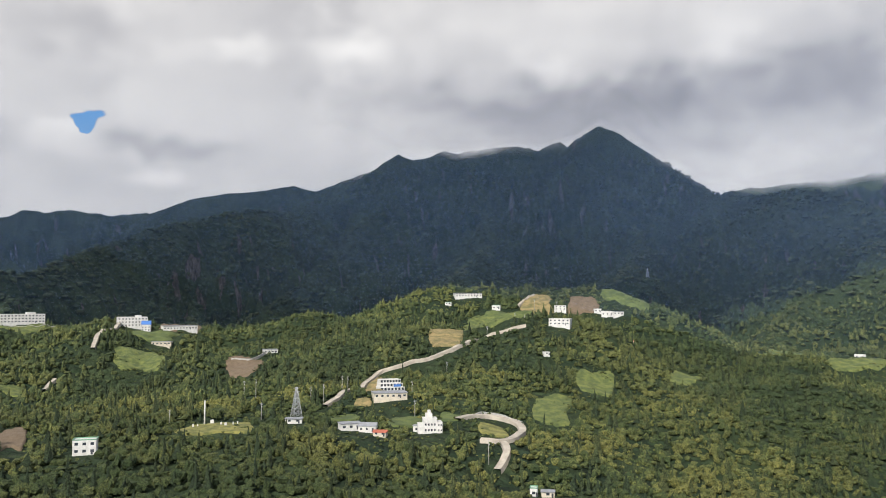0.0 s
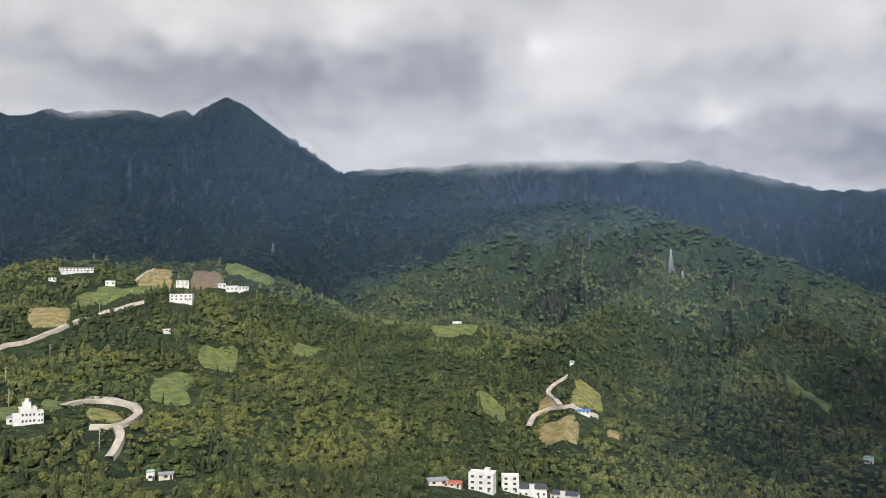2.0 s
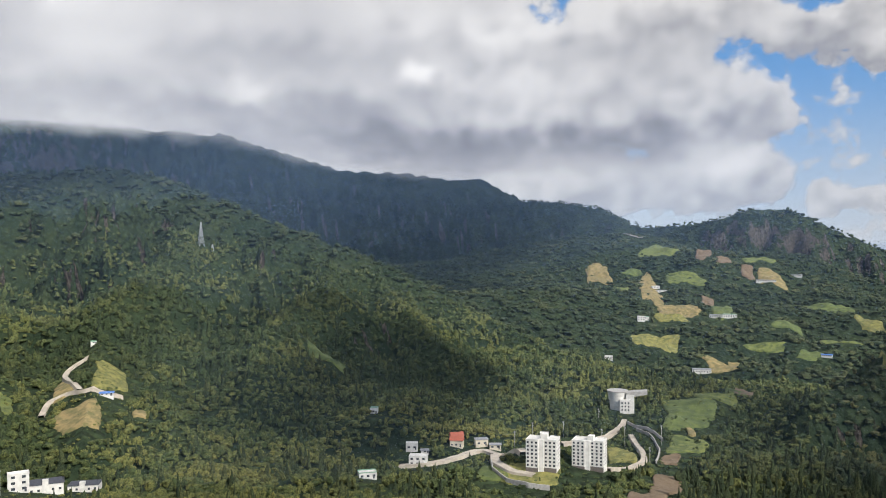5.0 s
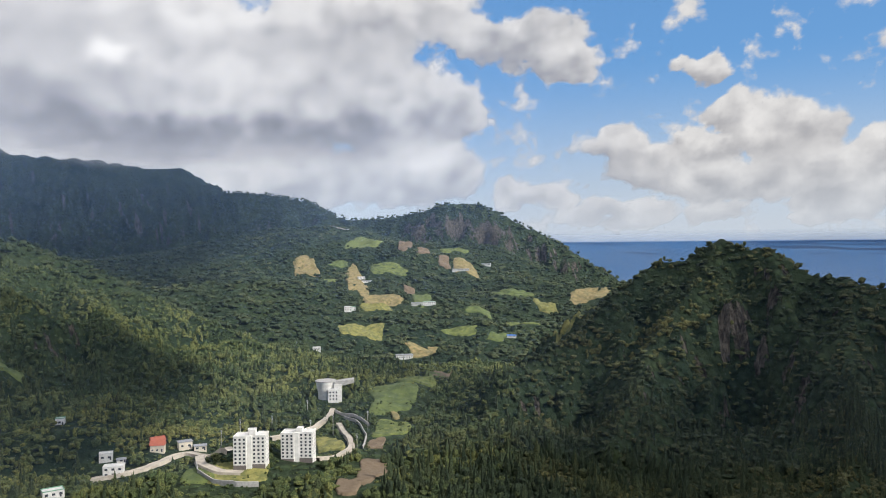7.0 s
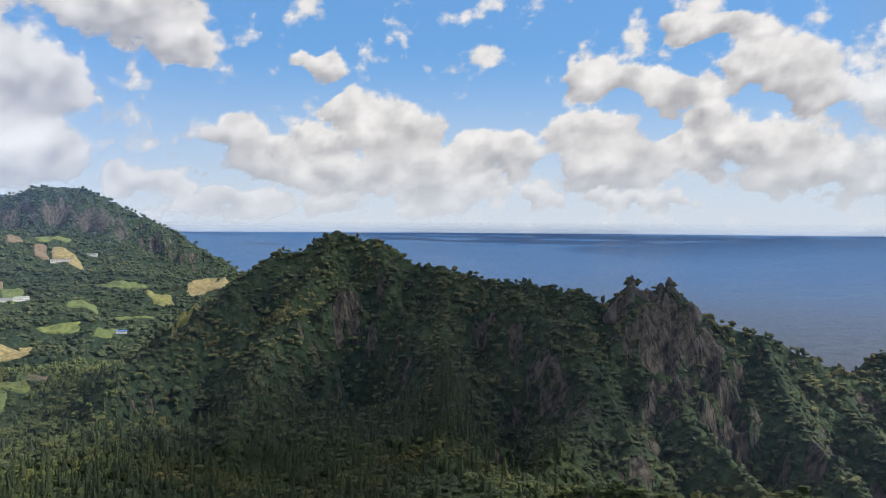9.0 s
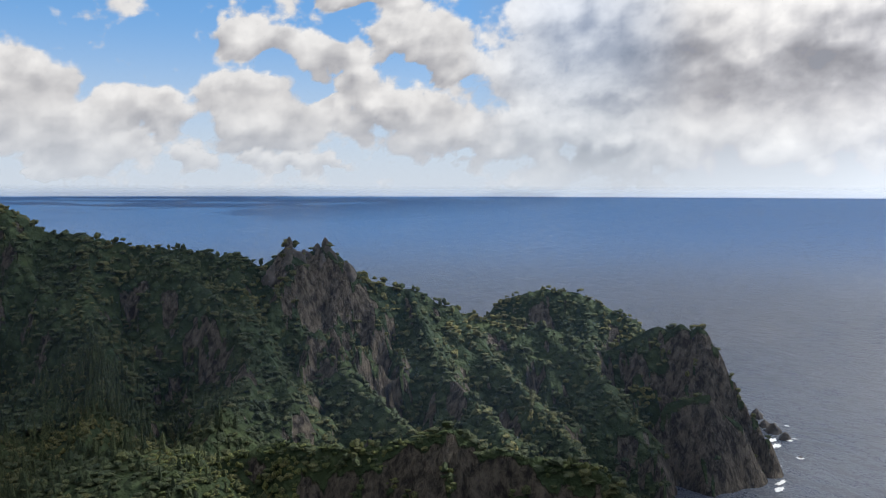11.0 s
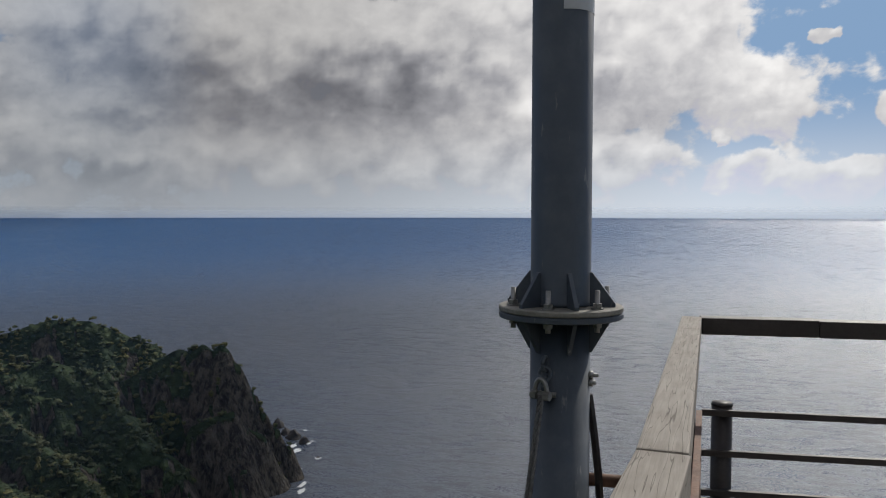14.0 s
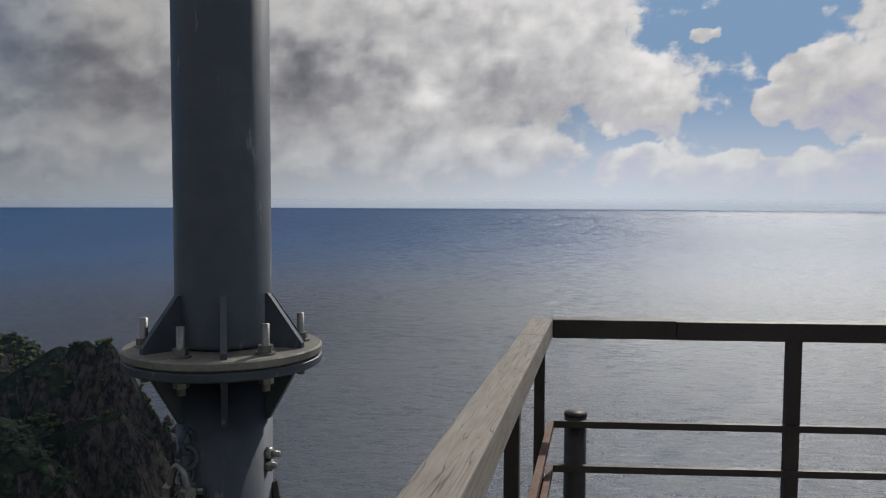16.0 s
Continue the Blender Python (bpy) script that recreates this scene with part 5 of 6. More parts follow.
def cloud_fields(turn, up):
    """Closeness, tone, brightness, horizon haze and calm of the cloud at a turn from bearing +60 and a height, in
    degrees.
    """
    bearing = 60.0 - turn
    billow = fractal(turn, up * 1.25, 6.5, 5, 51)
    crumb = fractal(turn, up * 1.2, 2.4, 3, 57)
    drift = fractal(turn + 3 * billow, up * 2.0, 11.0, 4, 63)
    px, py = turn + 1.7 * billow, up + 0.8 * crumb
    heap, lean, load = np.zeros_like(turn), np.zeros_like(turn), np.full_like(turn, 1e-3)
    for b, h, wide, high in PUFFS:
        qx, qy = (px - 60 + b) / wide, (py - h) / high
        k = np.clip(1.15 - np.hypot(qx, qy), 0, None)
        heap, lean, load = np.maximum(heap, k), lean + k * k * qy, load + k * k

    def spots(rows, soft=1.15):
        total = 0.0
        for b, h, wide, high, k in rows:
            d = np.clip((1.25 - np.hypot((px - 60 + b) / wide, (py - h) / high)) / soft, 0, 1)
            total = total + k * d * d * (3 - 2 * d)
        return total

    north = np.interp(-bearing, [-64, 50, 64, 200, 226], [1, 1, 0, 0, 1])
    rough = 0.22 * billow + 0.16 * crumb
    gap = spots([(24.0, 12.0, 2.3, 1.2, 1.0), (-37.6, 19.9, 2.2, 1.5, 1.0)])
    body = heap + rough + 1.2 * north - 1.45 * gap * np.clip(1 + 0.9 * crumb, 0.3, 1.6)
    tone = np.clip(0.60 + 0.80 * lean / load + 0.4 * crumb + 0.15 * billow, 0.0, 1.05)
    tone = tone * (1 - north) + np.clip(0.66 + 0.30 * drift + 0.10 * billow, 0.1, 1.1) * north
    tone = tone + 0.8 * spots(SHINES) - 1.0 * np.tanh(spots(DIMS)) * np.clip(1.0 - 0.9 * rough, 0.5, 1.5)
    tone = np.maximum(tone, 0.42 * np.clip((-bearing - 178) / 8, 0, 1) - 5.0 * (-bearing < 178))
    tone = np.where(tone < 0, -0.75 * np.tanh(-tone / 0.75), tone)
    glow = np.interp(-bearing, [-64, 62, 78, 90, 125, 145, 158, 172, 186, 210, 226], [0.80, 0.80, 0.70, 0.66, 0.66, 0.67, 0.82, 1.18, 1.36, 1.2, 0.9])
    veil = 0.88 * np.clip((6.5 - up) / 7.0, 0, 1) ** 1.4 * (1 - 0.7 * north)
    # the sunward sheet blocks no sun, sparing the sea its shadow; its glow adds to the air behind
    solid = np.interp(-bearing, [-64, 134, 150, 286], [1, 1, 0, 0])
    free = np.clip((-bearing - 174) / 12, 0, 1)[..., None]
    k = np.clip((8.5 - up) / 9.5, 0, 1)
    k = (0.95 * k * k * (3 - 2 * k))[..., None]
    air = (1 - free) * np.array((0.25, 0.26, 0.295)) + free * np.array((0.39, 0.61, 0.94))
    air = air * (1 - k) + k * np.array((0.83, 0.90, 0.99)) * glow[..., None]
    return {"body": body, "tone": tone, "glow": glow, "veil": veil, "calm": np.interp(-bearing, [-64, 72, 90, 200, 226], [1, 1, 0, 0, 1]), "solid": solid, "behind": air * (1 - solid[..., None])}


def cloud_sheet(name, co, faces, mat, fields, label):
    me = mesh_from(name, co.reshape(-1, 3), faces, mat)
    for key, value in fields.items():
        wide = value.ndim > 2
        me.attributes.new(key, "FLOAT_VECTOR" if wide else "FLOAT", "POINT").data.foreach_set("vector" if wide else "value", value.ravel().astype(np.float32))
    tagged(new(name, me), label, "clouds", kind="structure")


turn, up = np.meshgrid(np.arange(-4.0, 286.0, 0.34), np.arange(-0.4, 24.5, 0.29), indexing="ij")
a, e = np.radians(turn - 60), np.radians(up)
cloud_sheet("backdrop", np.stack([np.sin(a) * np.cos(e) * 4978, np.cos(a) * np.cos(e) * 4978, EYE + np.sin(e) * 4978], -1), sheet(*turn.shape),
            material("far_cloud", backdrop_build), cloud_fields(turn, up), "heaped white and grey clouds low over the horizon")

# the bank that hangs on the ridges, a sheet that glows like the backdrop, thin at its foot
cb, cz = np.meshgrid(np.linspace(13, -80, 300), np.linspace(0, 1, 50), indexing="ij")
foot = np.interp(-cb, [-13, -5, -3.5, -1, 6, 9, 11.3, 13.5, 15, 18, 21, 34, 45, 51, 58, 80], [13.5, 11.6, 11.1, 11.0, 10.9, 11.3, 12.9, 12.0, 10.4, 8.3, 7.8, 7.7, 7.3, 5.9, 5.2, 5.0])
lift = foot - 0.9 + 0.35 * perlin(cb / 2.3, cb * 0, 91) + 5.5 * cz
wide_r = 2620 + 60 * np.sin(np.radians(cb * 9))
fields = cloud_fields(60.0 - cb, lift)
fields["body"] = 0.62 * np.clip((13 - cb) / 8, 0, 1) * np.clip((cb + 80) / 18, 0, 1) * np.clip(cz / 0.32, 0, 1) * np.clip((1 - cz) / 0.5, 0, 1) - 0.12 + 0.10 * fractal(cb, lift * 2, 3.0, 3, 97)
# shade at the bank's foot painted into its tone
fields["tone"] = fields["tone"] - 0.22 * np.clip(1 - cz / 0.5, 0, 1)


def bank_build(n):
    backdrop_build(n, 0.0, 0.75, 0.30)


cloud_sheet("cloud", np.stack([-np.sin(np.radians(cb)) * wide_r, np.cos(np.radians(cb)) * wide_r, EYE + np.tan(np.radians(lift)) * wide_r], -1), sheet(*cb.shape),
            material("cloud_bank", bank_build), fields, "soft grey cloud bank hanging on the mountain ridges")

# ---- unseen cloud deck overhead, added to shade the land ----


def shade_cloud_build(n):
    fine = n.noise(n.place, 0.004, 4.0, 0.55, 0.4)
    c = n.mix(n.remap(fine, 0.34, 0.66), (0.36, 0.35, 0.36), (0.62, 0.60, 0.60))
    t = n.add("ShaderNodeBsdfTranslucent")
    n.put(c, t.inputs[0])
    m = n.add("ShaderNodeMixShader")
    a = n.add("ShaderNodeAttribute")
    a.attribute_name = "thickness"
    n.put(n.remap(n.math("ADD", a.outputs["Fac"], n.math("MULTIPLY", n.math("SUBTRACT", fine, 0.5), 0.7)), 0.1, 0.9, 0.0, 0.88), m.inputs[0])
    n.put(n.add("ShaderNodeBsdfTransparent").outputs[0], m.inputs[1])
    n.put(t.outputs[0], m.inputs[2])
    n.put(m.outputs[0], n.out.inputs[0])


SHADE_CLOUD = material("cloud", shade_cloud_build)
SHADE_LEVEL = 1750.0


def shade_deck():
    """An unseen broken cloud layer far overhead, added for its shadow: closed over the mountains and open over the sea
    and the lookout.
    """
    gr, gb = np.meshgrid(np.geomspace(60, 4900, 120), np.linspace(78, -172, 250), indexing="ij")
    gx, gy = -np.sin(np.radians(gb)) * gr, np.cos(np.radians(gb)) * gr
    edge = fractal(gx, gy, 520.0, 4, 31)
    start_r = np.interp(-gb, [-78, 12, 24, 44, 54], [1120, 1120, 1520, 1520, 1250])
    hills = np.clip((gr - start_r - 160 * edge) / 260, 0, 1) * np.clip((gb + 72) / 14, 0, 1)
    # shade wanted on the nearer slopes, set by bearing
    valley = np.interp(-gb, [-78, 25, 40, 50, 60, 68, 80, 92, 105, 118, 128, 140, 152, 160, 168], [0, 0, 0.10, 0.62, 0.75, 0.10, 0.25, 0.52, 0.80, 0.80, 0.42, 0.14, 0.80, 0.95, 0.0])
    valley = valley * np.clip((gr - 150) / 120, 0, 1) * np.clip((np.interp(-gb, [120, 145], [1150, 900]) - gr) / 200, 0, 1)
    thick = np.maximum(1.15 * hills + 0.35 * edge * hills, valley + 0.55 * edge * np.minimum(1, valley * 3))
    # moved towards the sun so that the shadow lands on those slopes
    away = (SHADE_LEVEL - 130) / math.tan(radians(SUN_HEIGHT)) / math.cos(radians(SUN_HEIGHT))
    me = mesh_from("cloud", np.stack([gx + sx * away, gy + sy * away, SHADE_LEVEL + 60 * fractal(gx, gy, 900.0, 2, 21)], -1).reshape(-1, 3), sheet(*gx.shape), SHADE_CLOUD)
    me.attributes.new("thickness", "FLOAT", "POINT").data.foreach_set("value", np.clip(thick, 0, 1.5).ravel().astype(np.float32))
    tagged(new("cloud", me), "unseen broken cloud layer overhead, added to shade mountains and slopes", "cloud", kind="structure")


shade_deck()


# ---- haze before the mountains and sea horizon, imitated by tinted veil sheets ----
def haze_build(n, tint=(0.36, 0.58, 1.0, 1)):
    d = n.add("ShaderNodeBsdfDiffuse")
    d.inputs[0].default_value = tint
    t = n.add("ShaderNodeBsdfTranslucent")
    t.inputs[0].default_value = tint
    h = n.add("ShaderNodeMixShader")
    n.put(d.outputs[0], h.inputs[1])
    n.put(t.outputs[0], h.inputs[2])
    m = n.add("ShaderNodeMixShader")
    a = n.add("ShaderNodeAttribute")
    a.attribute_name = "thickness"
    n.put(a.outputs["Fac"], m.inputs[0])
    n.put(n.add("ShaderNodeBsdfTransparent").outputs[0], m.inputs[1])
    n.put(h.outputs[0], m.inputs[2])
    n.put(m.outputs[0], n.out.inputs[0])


HAZE = material("haze_veil", haze_build)
SEA_HAZE = material("sea_haze_veil", lambda n: haze_build(n, (0.80, 0.88, 1.0, 1)))


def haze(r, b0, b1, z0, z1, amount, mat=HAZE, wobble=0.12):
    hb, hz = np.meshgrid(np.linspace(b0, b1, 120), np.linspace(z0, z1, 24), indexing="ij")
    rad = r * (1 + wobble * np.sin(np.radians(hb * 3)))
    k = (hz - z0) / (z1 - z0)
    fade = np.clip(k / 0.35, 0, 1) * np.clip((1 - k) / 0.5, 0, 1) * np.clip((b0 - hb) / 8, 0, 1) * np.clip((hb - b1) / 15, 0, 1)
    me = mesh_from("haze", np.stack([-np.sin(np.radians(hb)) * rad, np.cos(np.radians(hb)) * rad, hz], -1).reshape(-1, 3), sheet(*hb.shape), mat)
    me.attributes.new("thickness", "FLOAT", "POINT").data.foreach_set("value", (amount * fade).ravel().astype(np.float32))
    tagged(new("haze", me), "see-through tinted sheet that imitates haze over the distance", "haze", kind="structure")


# each veil sheet lays its share of haze over what stands behind
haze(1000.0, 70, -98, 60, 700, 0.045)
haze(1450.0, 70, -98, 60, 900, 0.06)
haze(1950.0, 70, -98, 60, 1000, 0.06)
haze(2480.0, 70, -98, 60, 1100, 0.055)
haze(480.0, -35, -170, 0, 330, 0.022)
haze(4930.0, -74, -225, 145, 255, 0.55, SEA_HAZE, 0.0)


# ---- rocks ----
STONE = surface("dark_volcanic_rock", (0.08, 0.07, 0.062), 0.9, 0.35, 6.0, 0, 0.9, (0.042, 0.04, 0.038))
FOAM = surface("white_sea_foam", (0.72, 0.75, 0.76), 0.7, 0.2, 1.5, 0, 0.5)


def rock(name, b, r, z, wide, high, seed, label, lean=0.0):
    """A jagged upright rock."""
    bm = bmesh.new()
    bmesh.ops.create_icosphere(bm, subdivisions=4, radius=1.0)
    noise_at = Vector((seed * 7.3, seed * 3.1, 0))
    for v in bm.verts:
        p = v.co.copy()
        crag = noise.fractal(p * 1.7 + noise_at, 0.9, 2.1, 5) * 0.34 + abs(noise.noise(Vector((p.x * 3, p.y * 3, p.z * 0.7)) + noise_at)) * 0.3
        k = 1 + crag
        up = max(0.0, p.z)
        v.co = (p.x * k * (1 - 0.55 * up) * wide + lean * up * wide, p.y * k * (1 - 0.55 * up) * wide, p.z * (1 + 0.5 * crag) * high)
    ob = part(name, bm, STONE, None, label, True)
    x, y = polar(b, r)
    ob.matrix_world = pose(x, y, z, 0, 0, seed * 40)
    return tagged(ob, label, "rock", "rocks of the coast")


for k, (b, r, z, wide, high) in enumerate(((-121.6, 686, 158, 15, 24), (-122.7, 690, 154, 15, 21), (-124.0, 688, 156, 16, 24), (-125.4, 684, 148, 15, 18), (-120.5, 682, 150, 12, 16), (-121.5, 688, 183, 3.2, 6), (-124.1, 690, 182, 3.4, 6), (-123.5, 690, 178, 3.6, 5))):
    rock("rock_spire", b, r, z, wide, high, k + 2, "jagged dark rock spire on the wooded ridge", 0.15 * (k % 2))
for k, (b, r, wide, high) in enumerate(((-154.7, 845, 6, 9), (-155.2, 817, 5, 6), (-156.55, 782, 5, 6), (-155.8, 800, 7, 8), (-157.5, 731, 2, 1.5))):
    rock("sea_rock", b, r, 0.5, wide, high, k + 11, "dark rock standing in the surf below the cape")


def surf(b, r, wide, deep, seed):
    """A patch of foam where the swell breaks."""
    rng = np.random.RandomState(seed)
    a = np.linspace(0, 2 * np.pi, 36, endpoint=False)
    e = 0.55 + 0.6 * rng.rand(36)
    x0, y0 = polar(b, r)
    x, y = x0 + np.cos(a) * e * wide, y0 + np.sin(a) * e * deep
    bm = bmesh.new()
    top = [bm.verts.new((p, q, 0.55)) for p, q in zip(x, y)]
    mid = bm.verts.new((x0, y0, 0.9))
    for i in range(36):
        bm.faces.new((top[i], top[(i + 1) % 36], mid))
    ob = part("foam", bm, FOAM, None, "white foam breaking at the foot of the cliff", True)
    tagged(ob, category="foam", group="foam patches")


for k, (b, r, wide, deep) in enumerate(((-155.9, 755, 4, 10), (-157.48, 729, 4, 4), (-156.6, 826, 3, 3), (-156.36, 660, 2.5, 9), (-156.13, 699, 2, 6), (-155.7, 772, 4, 8), (-156.8, 778, 3, 4), (-157.1, 785, 3, 2), (-156.3, 645, 3, 8))):
    surf(b, r, wide, deep, k)

# ---- the lookout: pole, railing, deck (places from the eye) ----
UP = Matrix.Translation((0, 0, EYE))


def thing(name, label, category, group=""):
    ob = new(name)
    ob.matrix_world = UP.copy()
    return tagged(ob, label, category, group)


def paint_build(n):
    a = n.noise(n.place, 9.0, 5.0, 0.65)
    b = n.noise(n.scaled(n.place, (1, 1, 0.25)), 45.0, 4.0, 0.6)
    c = n.mix(n.remap(a, 0.35, 0.7), (0.054, 0.069, 0.088), (0.090, 0.107, 0.128))
    c = n.mix(n.remap(b, 0.62, 0.72, 0.0, 0.6), c, (0.30, 0.30, 0.29))
    n.put(c, n.bsdf.inputs["Base Color"])
    n.put(n.remap(a, 0.3, 0.7, 0.42, 0.62), n.bsdf.inputs["Roughness"])
    n.bsdf.inputs["Metallic"].default_value = 0.25
    bump(n, b, 0.15, 0.004)


PAINT = material("grey_painted_steel", paint_build)
BOLT = surface("zinc_bolt", (0.30, 0.30, 0.29), 0.45, 0.25, 0.02, 0.8)
DUSTY = surface("pale_worn_flange", (0.24, 0.23, 0.20), 0.7, 0.3, 0.06, 0.1)
DARK = surface("dark_brown_steel", (0.040, 0.034, 0.032), 0.5, 0.25, 0.2, 0.2)
RUSTY = surface("rusty_brown_steel", (0.16, 0.085, 0.055), 0.7, 0.35, 0.12, 0.2)
ROPE = surface("wire_rope", (0.20, 0.20, 0.20), 0.5, 0.35, 0.01, 0.7)
STICKER = surface("pale_sticker", (0.55, 0.57, 0.60), 0.5, 0.1, 0.1)


def board_build(n):
    turned = n.add("ShaderNodeMapping")
    n.put(n.place, turned.inputs["Vector"])
    turned.inputs["Rotation"].default_value = (0, 0, radians(6.1))
    turned = turned.outputs[0]
    along = n.scaled(turned, (16.0, 0.9, 16.0))
    grain = n.noise(along, 5.0, 3.0, 0.55, 0.0)
    patch = n.noise(n.place, 4.0, 4.0, 0.6)
    crack = n.noise(n.scaled(turned, (22.0, 0.6, 22.0)), 2.6, 1.0, 0.5, 0.0)
    c = n.mix(n.remap(grain, 0.3, 0.7), (0.215, 0.19, 0.16), (0.30, 0.27, 0.23))
    c = n.mix(n.remap(patch, 0.35, 0.7, 0.0, 0.5), c, (0.34, 0.315, 0.275))
    line = n.remap(n.math("ABSOLUTE", n.math("SUBTRACT", crack, 0.5)), 0.0, 0.012, 0.75, 0.0)
    c = n.mix(line, c, (0.09, 0.075, 0.06))
    n.put(c, n.bsdf.inputs["Base Color"])
    n.bsdf.inputs["Roughness"].default_value = 0.78
    bump(n, n.math("SUBTRACT", grain, n.math("MULTIPLY", line, 2.0)), 0.5, 0.004)


BOARD = material("weathered_timber", board_build)

PX, PY, PR, FZ = 0.179, -1.560, 0.0608, -0.191        # pole axis, radius, flange top
pole = thing("steel_pole", "grey painted steel pole with a bolted flange joint", "pole")


def lathe(bm, profile, sides=40):
    """A turned body about the pole's axis from (radius, height) steps."""
    rings = [[bm.verts.new((PX + r * math.cos(2 * math.pi * i / sides), PY + r * math.sin(2 * math.pi * i / sides), z)) for i in range(sides)] for r, z in profile]
    for a, b in zip(rings, rings[1:]):
        for i in range(sides):
            bm.faces.new((a[i], a[(i + 1) % sides], b[(i + 1) % sides], b[i]))
    bm.faces.new(rings[-1])
    bm.faces.new(list(reversed(rings[0])))


bm = bmesh.new()
lathe(bm, [(PR, FZ + 0.001), (PR + 0.002, FZ + 0.004), (PR, FZ + 0.008), (PR, 3.2)])
upper = part("upper_tube", bm, PAINT, pole, smooth=True)
bm = bmesh.new()
lathe(bm, [(PR, -6.0), (PR, FZ - 0.026)])
lower = part("lower_tube", bm, PAINT, pole, smooth=True)
for z0, z1 in ((FZ - 0.0115, FZ), (FZ - 0.0245, FZ - 0.0125)):
    bm = bmesh.new()
    lathe(bm, [(0.123, z0), (0.1255, z0 + 0.002), (0.1255, z1 - 0.002), (0.123, z1)], 56)
    part("flange", bm, DUSTY if z1 == FZ else PAINT, pole, "pale dusty flange plate" if z1 == FZ else "")
for i in range(6):
    a = radians(51 + 60 * i)
    c, s = math.cos(a), math.sin(a)
    t = Vector((-s * 0.004, c * 0.004, 0))
    for sign, far in ((1, 0.111), (-1, 0.100)):
        z = FZ if sign > 0 else FZ - 0.025
        bm = bmesh.new()
        corners = [(PR - 0.002, z), (far, z), (far, z + sign * 0.007), (PR + 0.004, z + sign * 0.068), (PR - 0.002, z + sign * 0.068)]
        quads = [[bm.verts.new(Vector((PX + c * r, PY + s * r, h)) + t * k) for r, h in corners] for k in (1, -1)]
        bm.faces.new(quads[0]), bm.faces.new(list(reversed(quads[1])))
        for j in range(5):
            bm.faces.new((quads[0][j], quads[1][j], quads[1][(j + 1) % 5], quads[0][(j + 1) % 5]))
        bmesh.ops.recalc_face_normals(bm, faces=bm.faces)
        part("gusset", bm, PAINT, pole)
    a = radians(81 + 60 * i)
    c, s = math.cos(a) * 0.098, math.sin(a) * 0.098
    bm = bmesh.new()
    tube(bm, (PX + c, PY + s, FZ - 0.045), (PX + c, PY + s, FZ + 0.037), 0.0052, 0.005, 12)
    bolt = part("bolt", bm, BOLT, pole, smooth=True)
    bm = bmesh.new()
    tube(bm, (PX + c, PY + s, FZ + 0.0005), (PX + c, PY + s, FZ + 0.0025), 0.0125, None, 16)
    part("washer", bm, BOLT, bolt)
    bm = bmesh.new()
    tube(bm, (PX + c, PY + s, FZ + 0.0028), (PX + c, PY + s, FZ + 0.0115), 0.0095, None, 6)
    part("nut", bm, BOLT, bolt)
    bm = bmesh.new()
    tube(bm, (PX + c, PY + s, FZ - 0.036), (PX + c, PY + s, FZ - 0.025), 0.0095, None, 6)
    part("nut", bm, BOLT, bolt)

# sticker round part of the tube
bm = bmesh.new()
rows = []
for z in (0.388, 0.72):
    rows.append([bm.verts.new((PX + (PR + 0.0012) * math.cos(radians(a)), PY + (PR + 0.0012) * math.sin(radians(a)), z)) for a in range(96, 246, 6)])
for i in range(len(rows[0]) - 1):
    bm.faces.new((rows[0][i], rows[0][i + 1], rows[1][i + 1], rows[1][i]))
sticker = part("sticker", bm, STICKER, pole, "pale grey sticker", True)


def sweep(bm, path, r, sides):
    """One closed bar along a path."""
    rings = []
    for i, p in enumerate(path):
        d = (path[min(i + 1, len(path) - 1)] - path[max(i - 1, 0)]).normalized()
        u = d.orthogonal().normalized() if not rings else (u - d * u.dot(d)).normalized()
        v = d.cross(u)
        rings.append([bm.verts.new(p + (u * math.cos(2 * math.pi * k / sides) + v * math.sin(2 * math.pi * k / sides)) * r) for k in range(sides)])
    for p, q in zip(rings, rings[1:]):
        for k in range(sides):
            bm.faces.new((p[k], p[(k + 1) % sides], q[(k + 1) % sides], q[k]))
    bm.faces.new(list(reversed(rings[0]))), bm.faces.new(rings[-1])


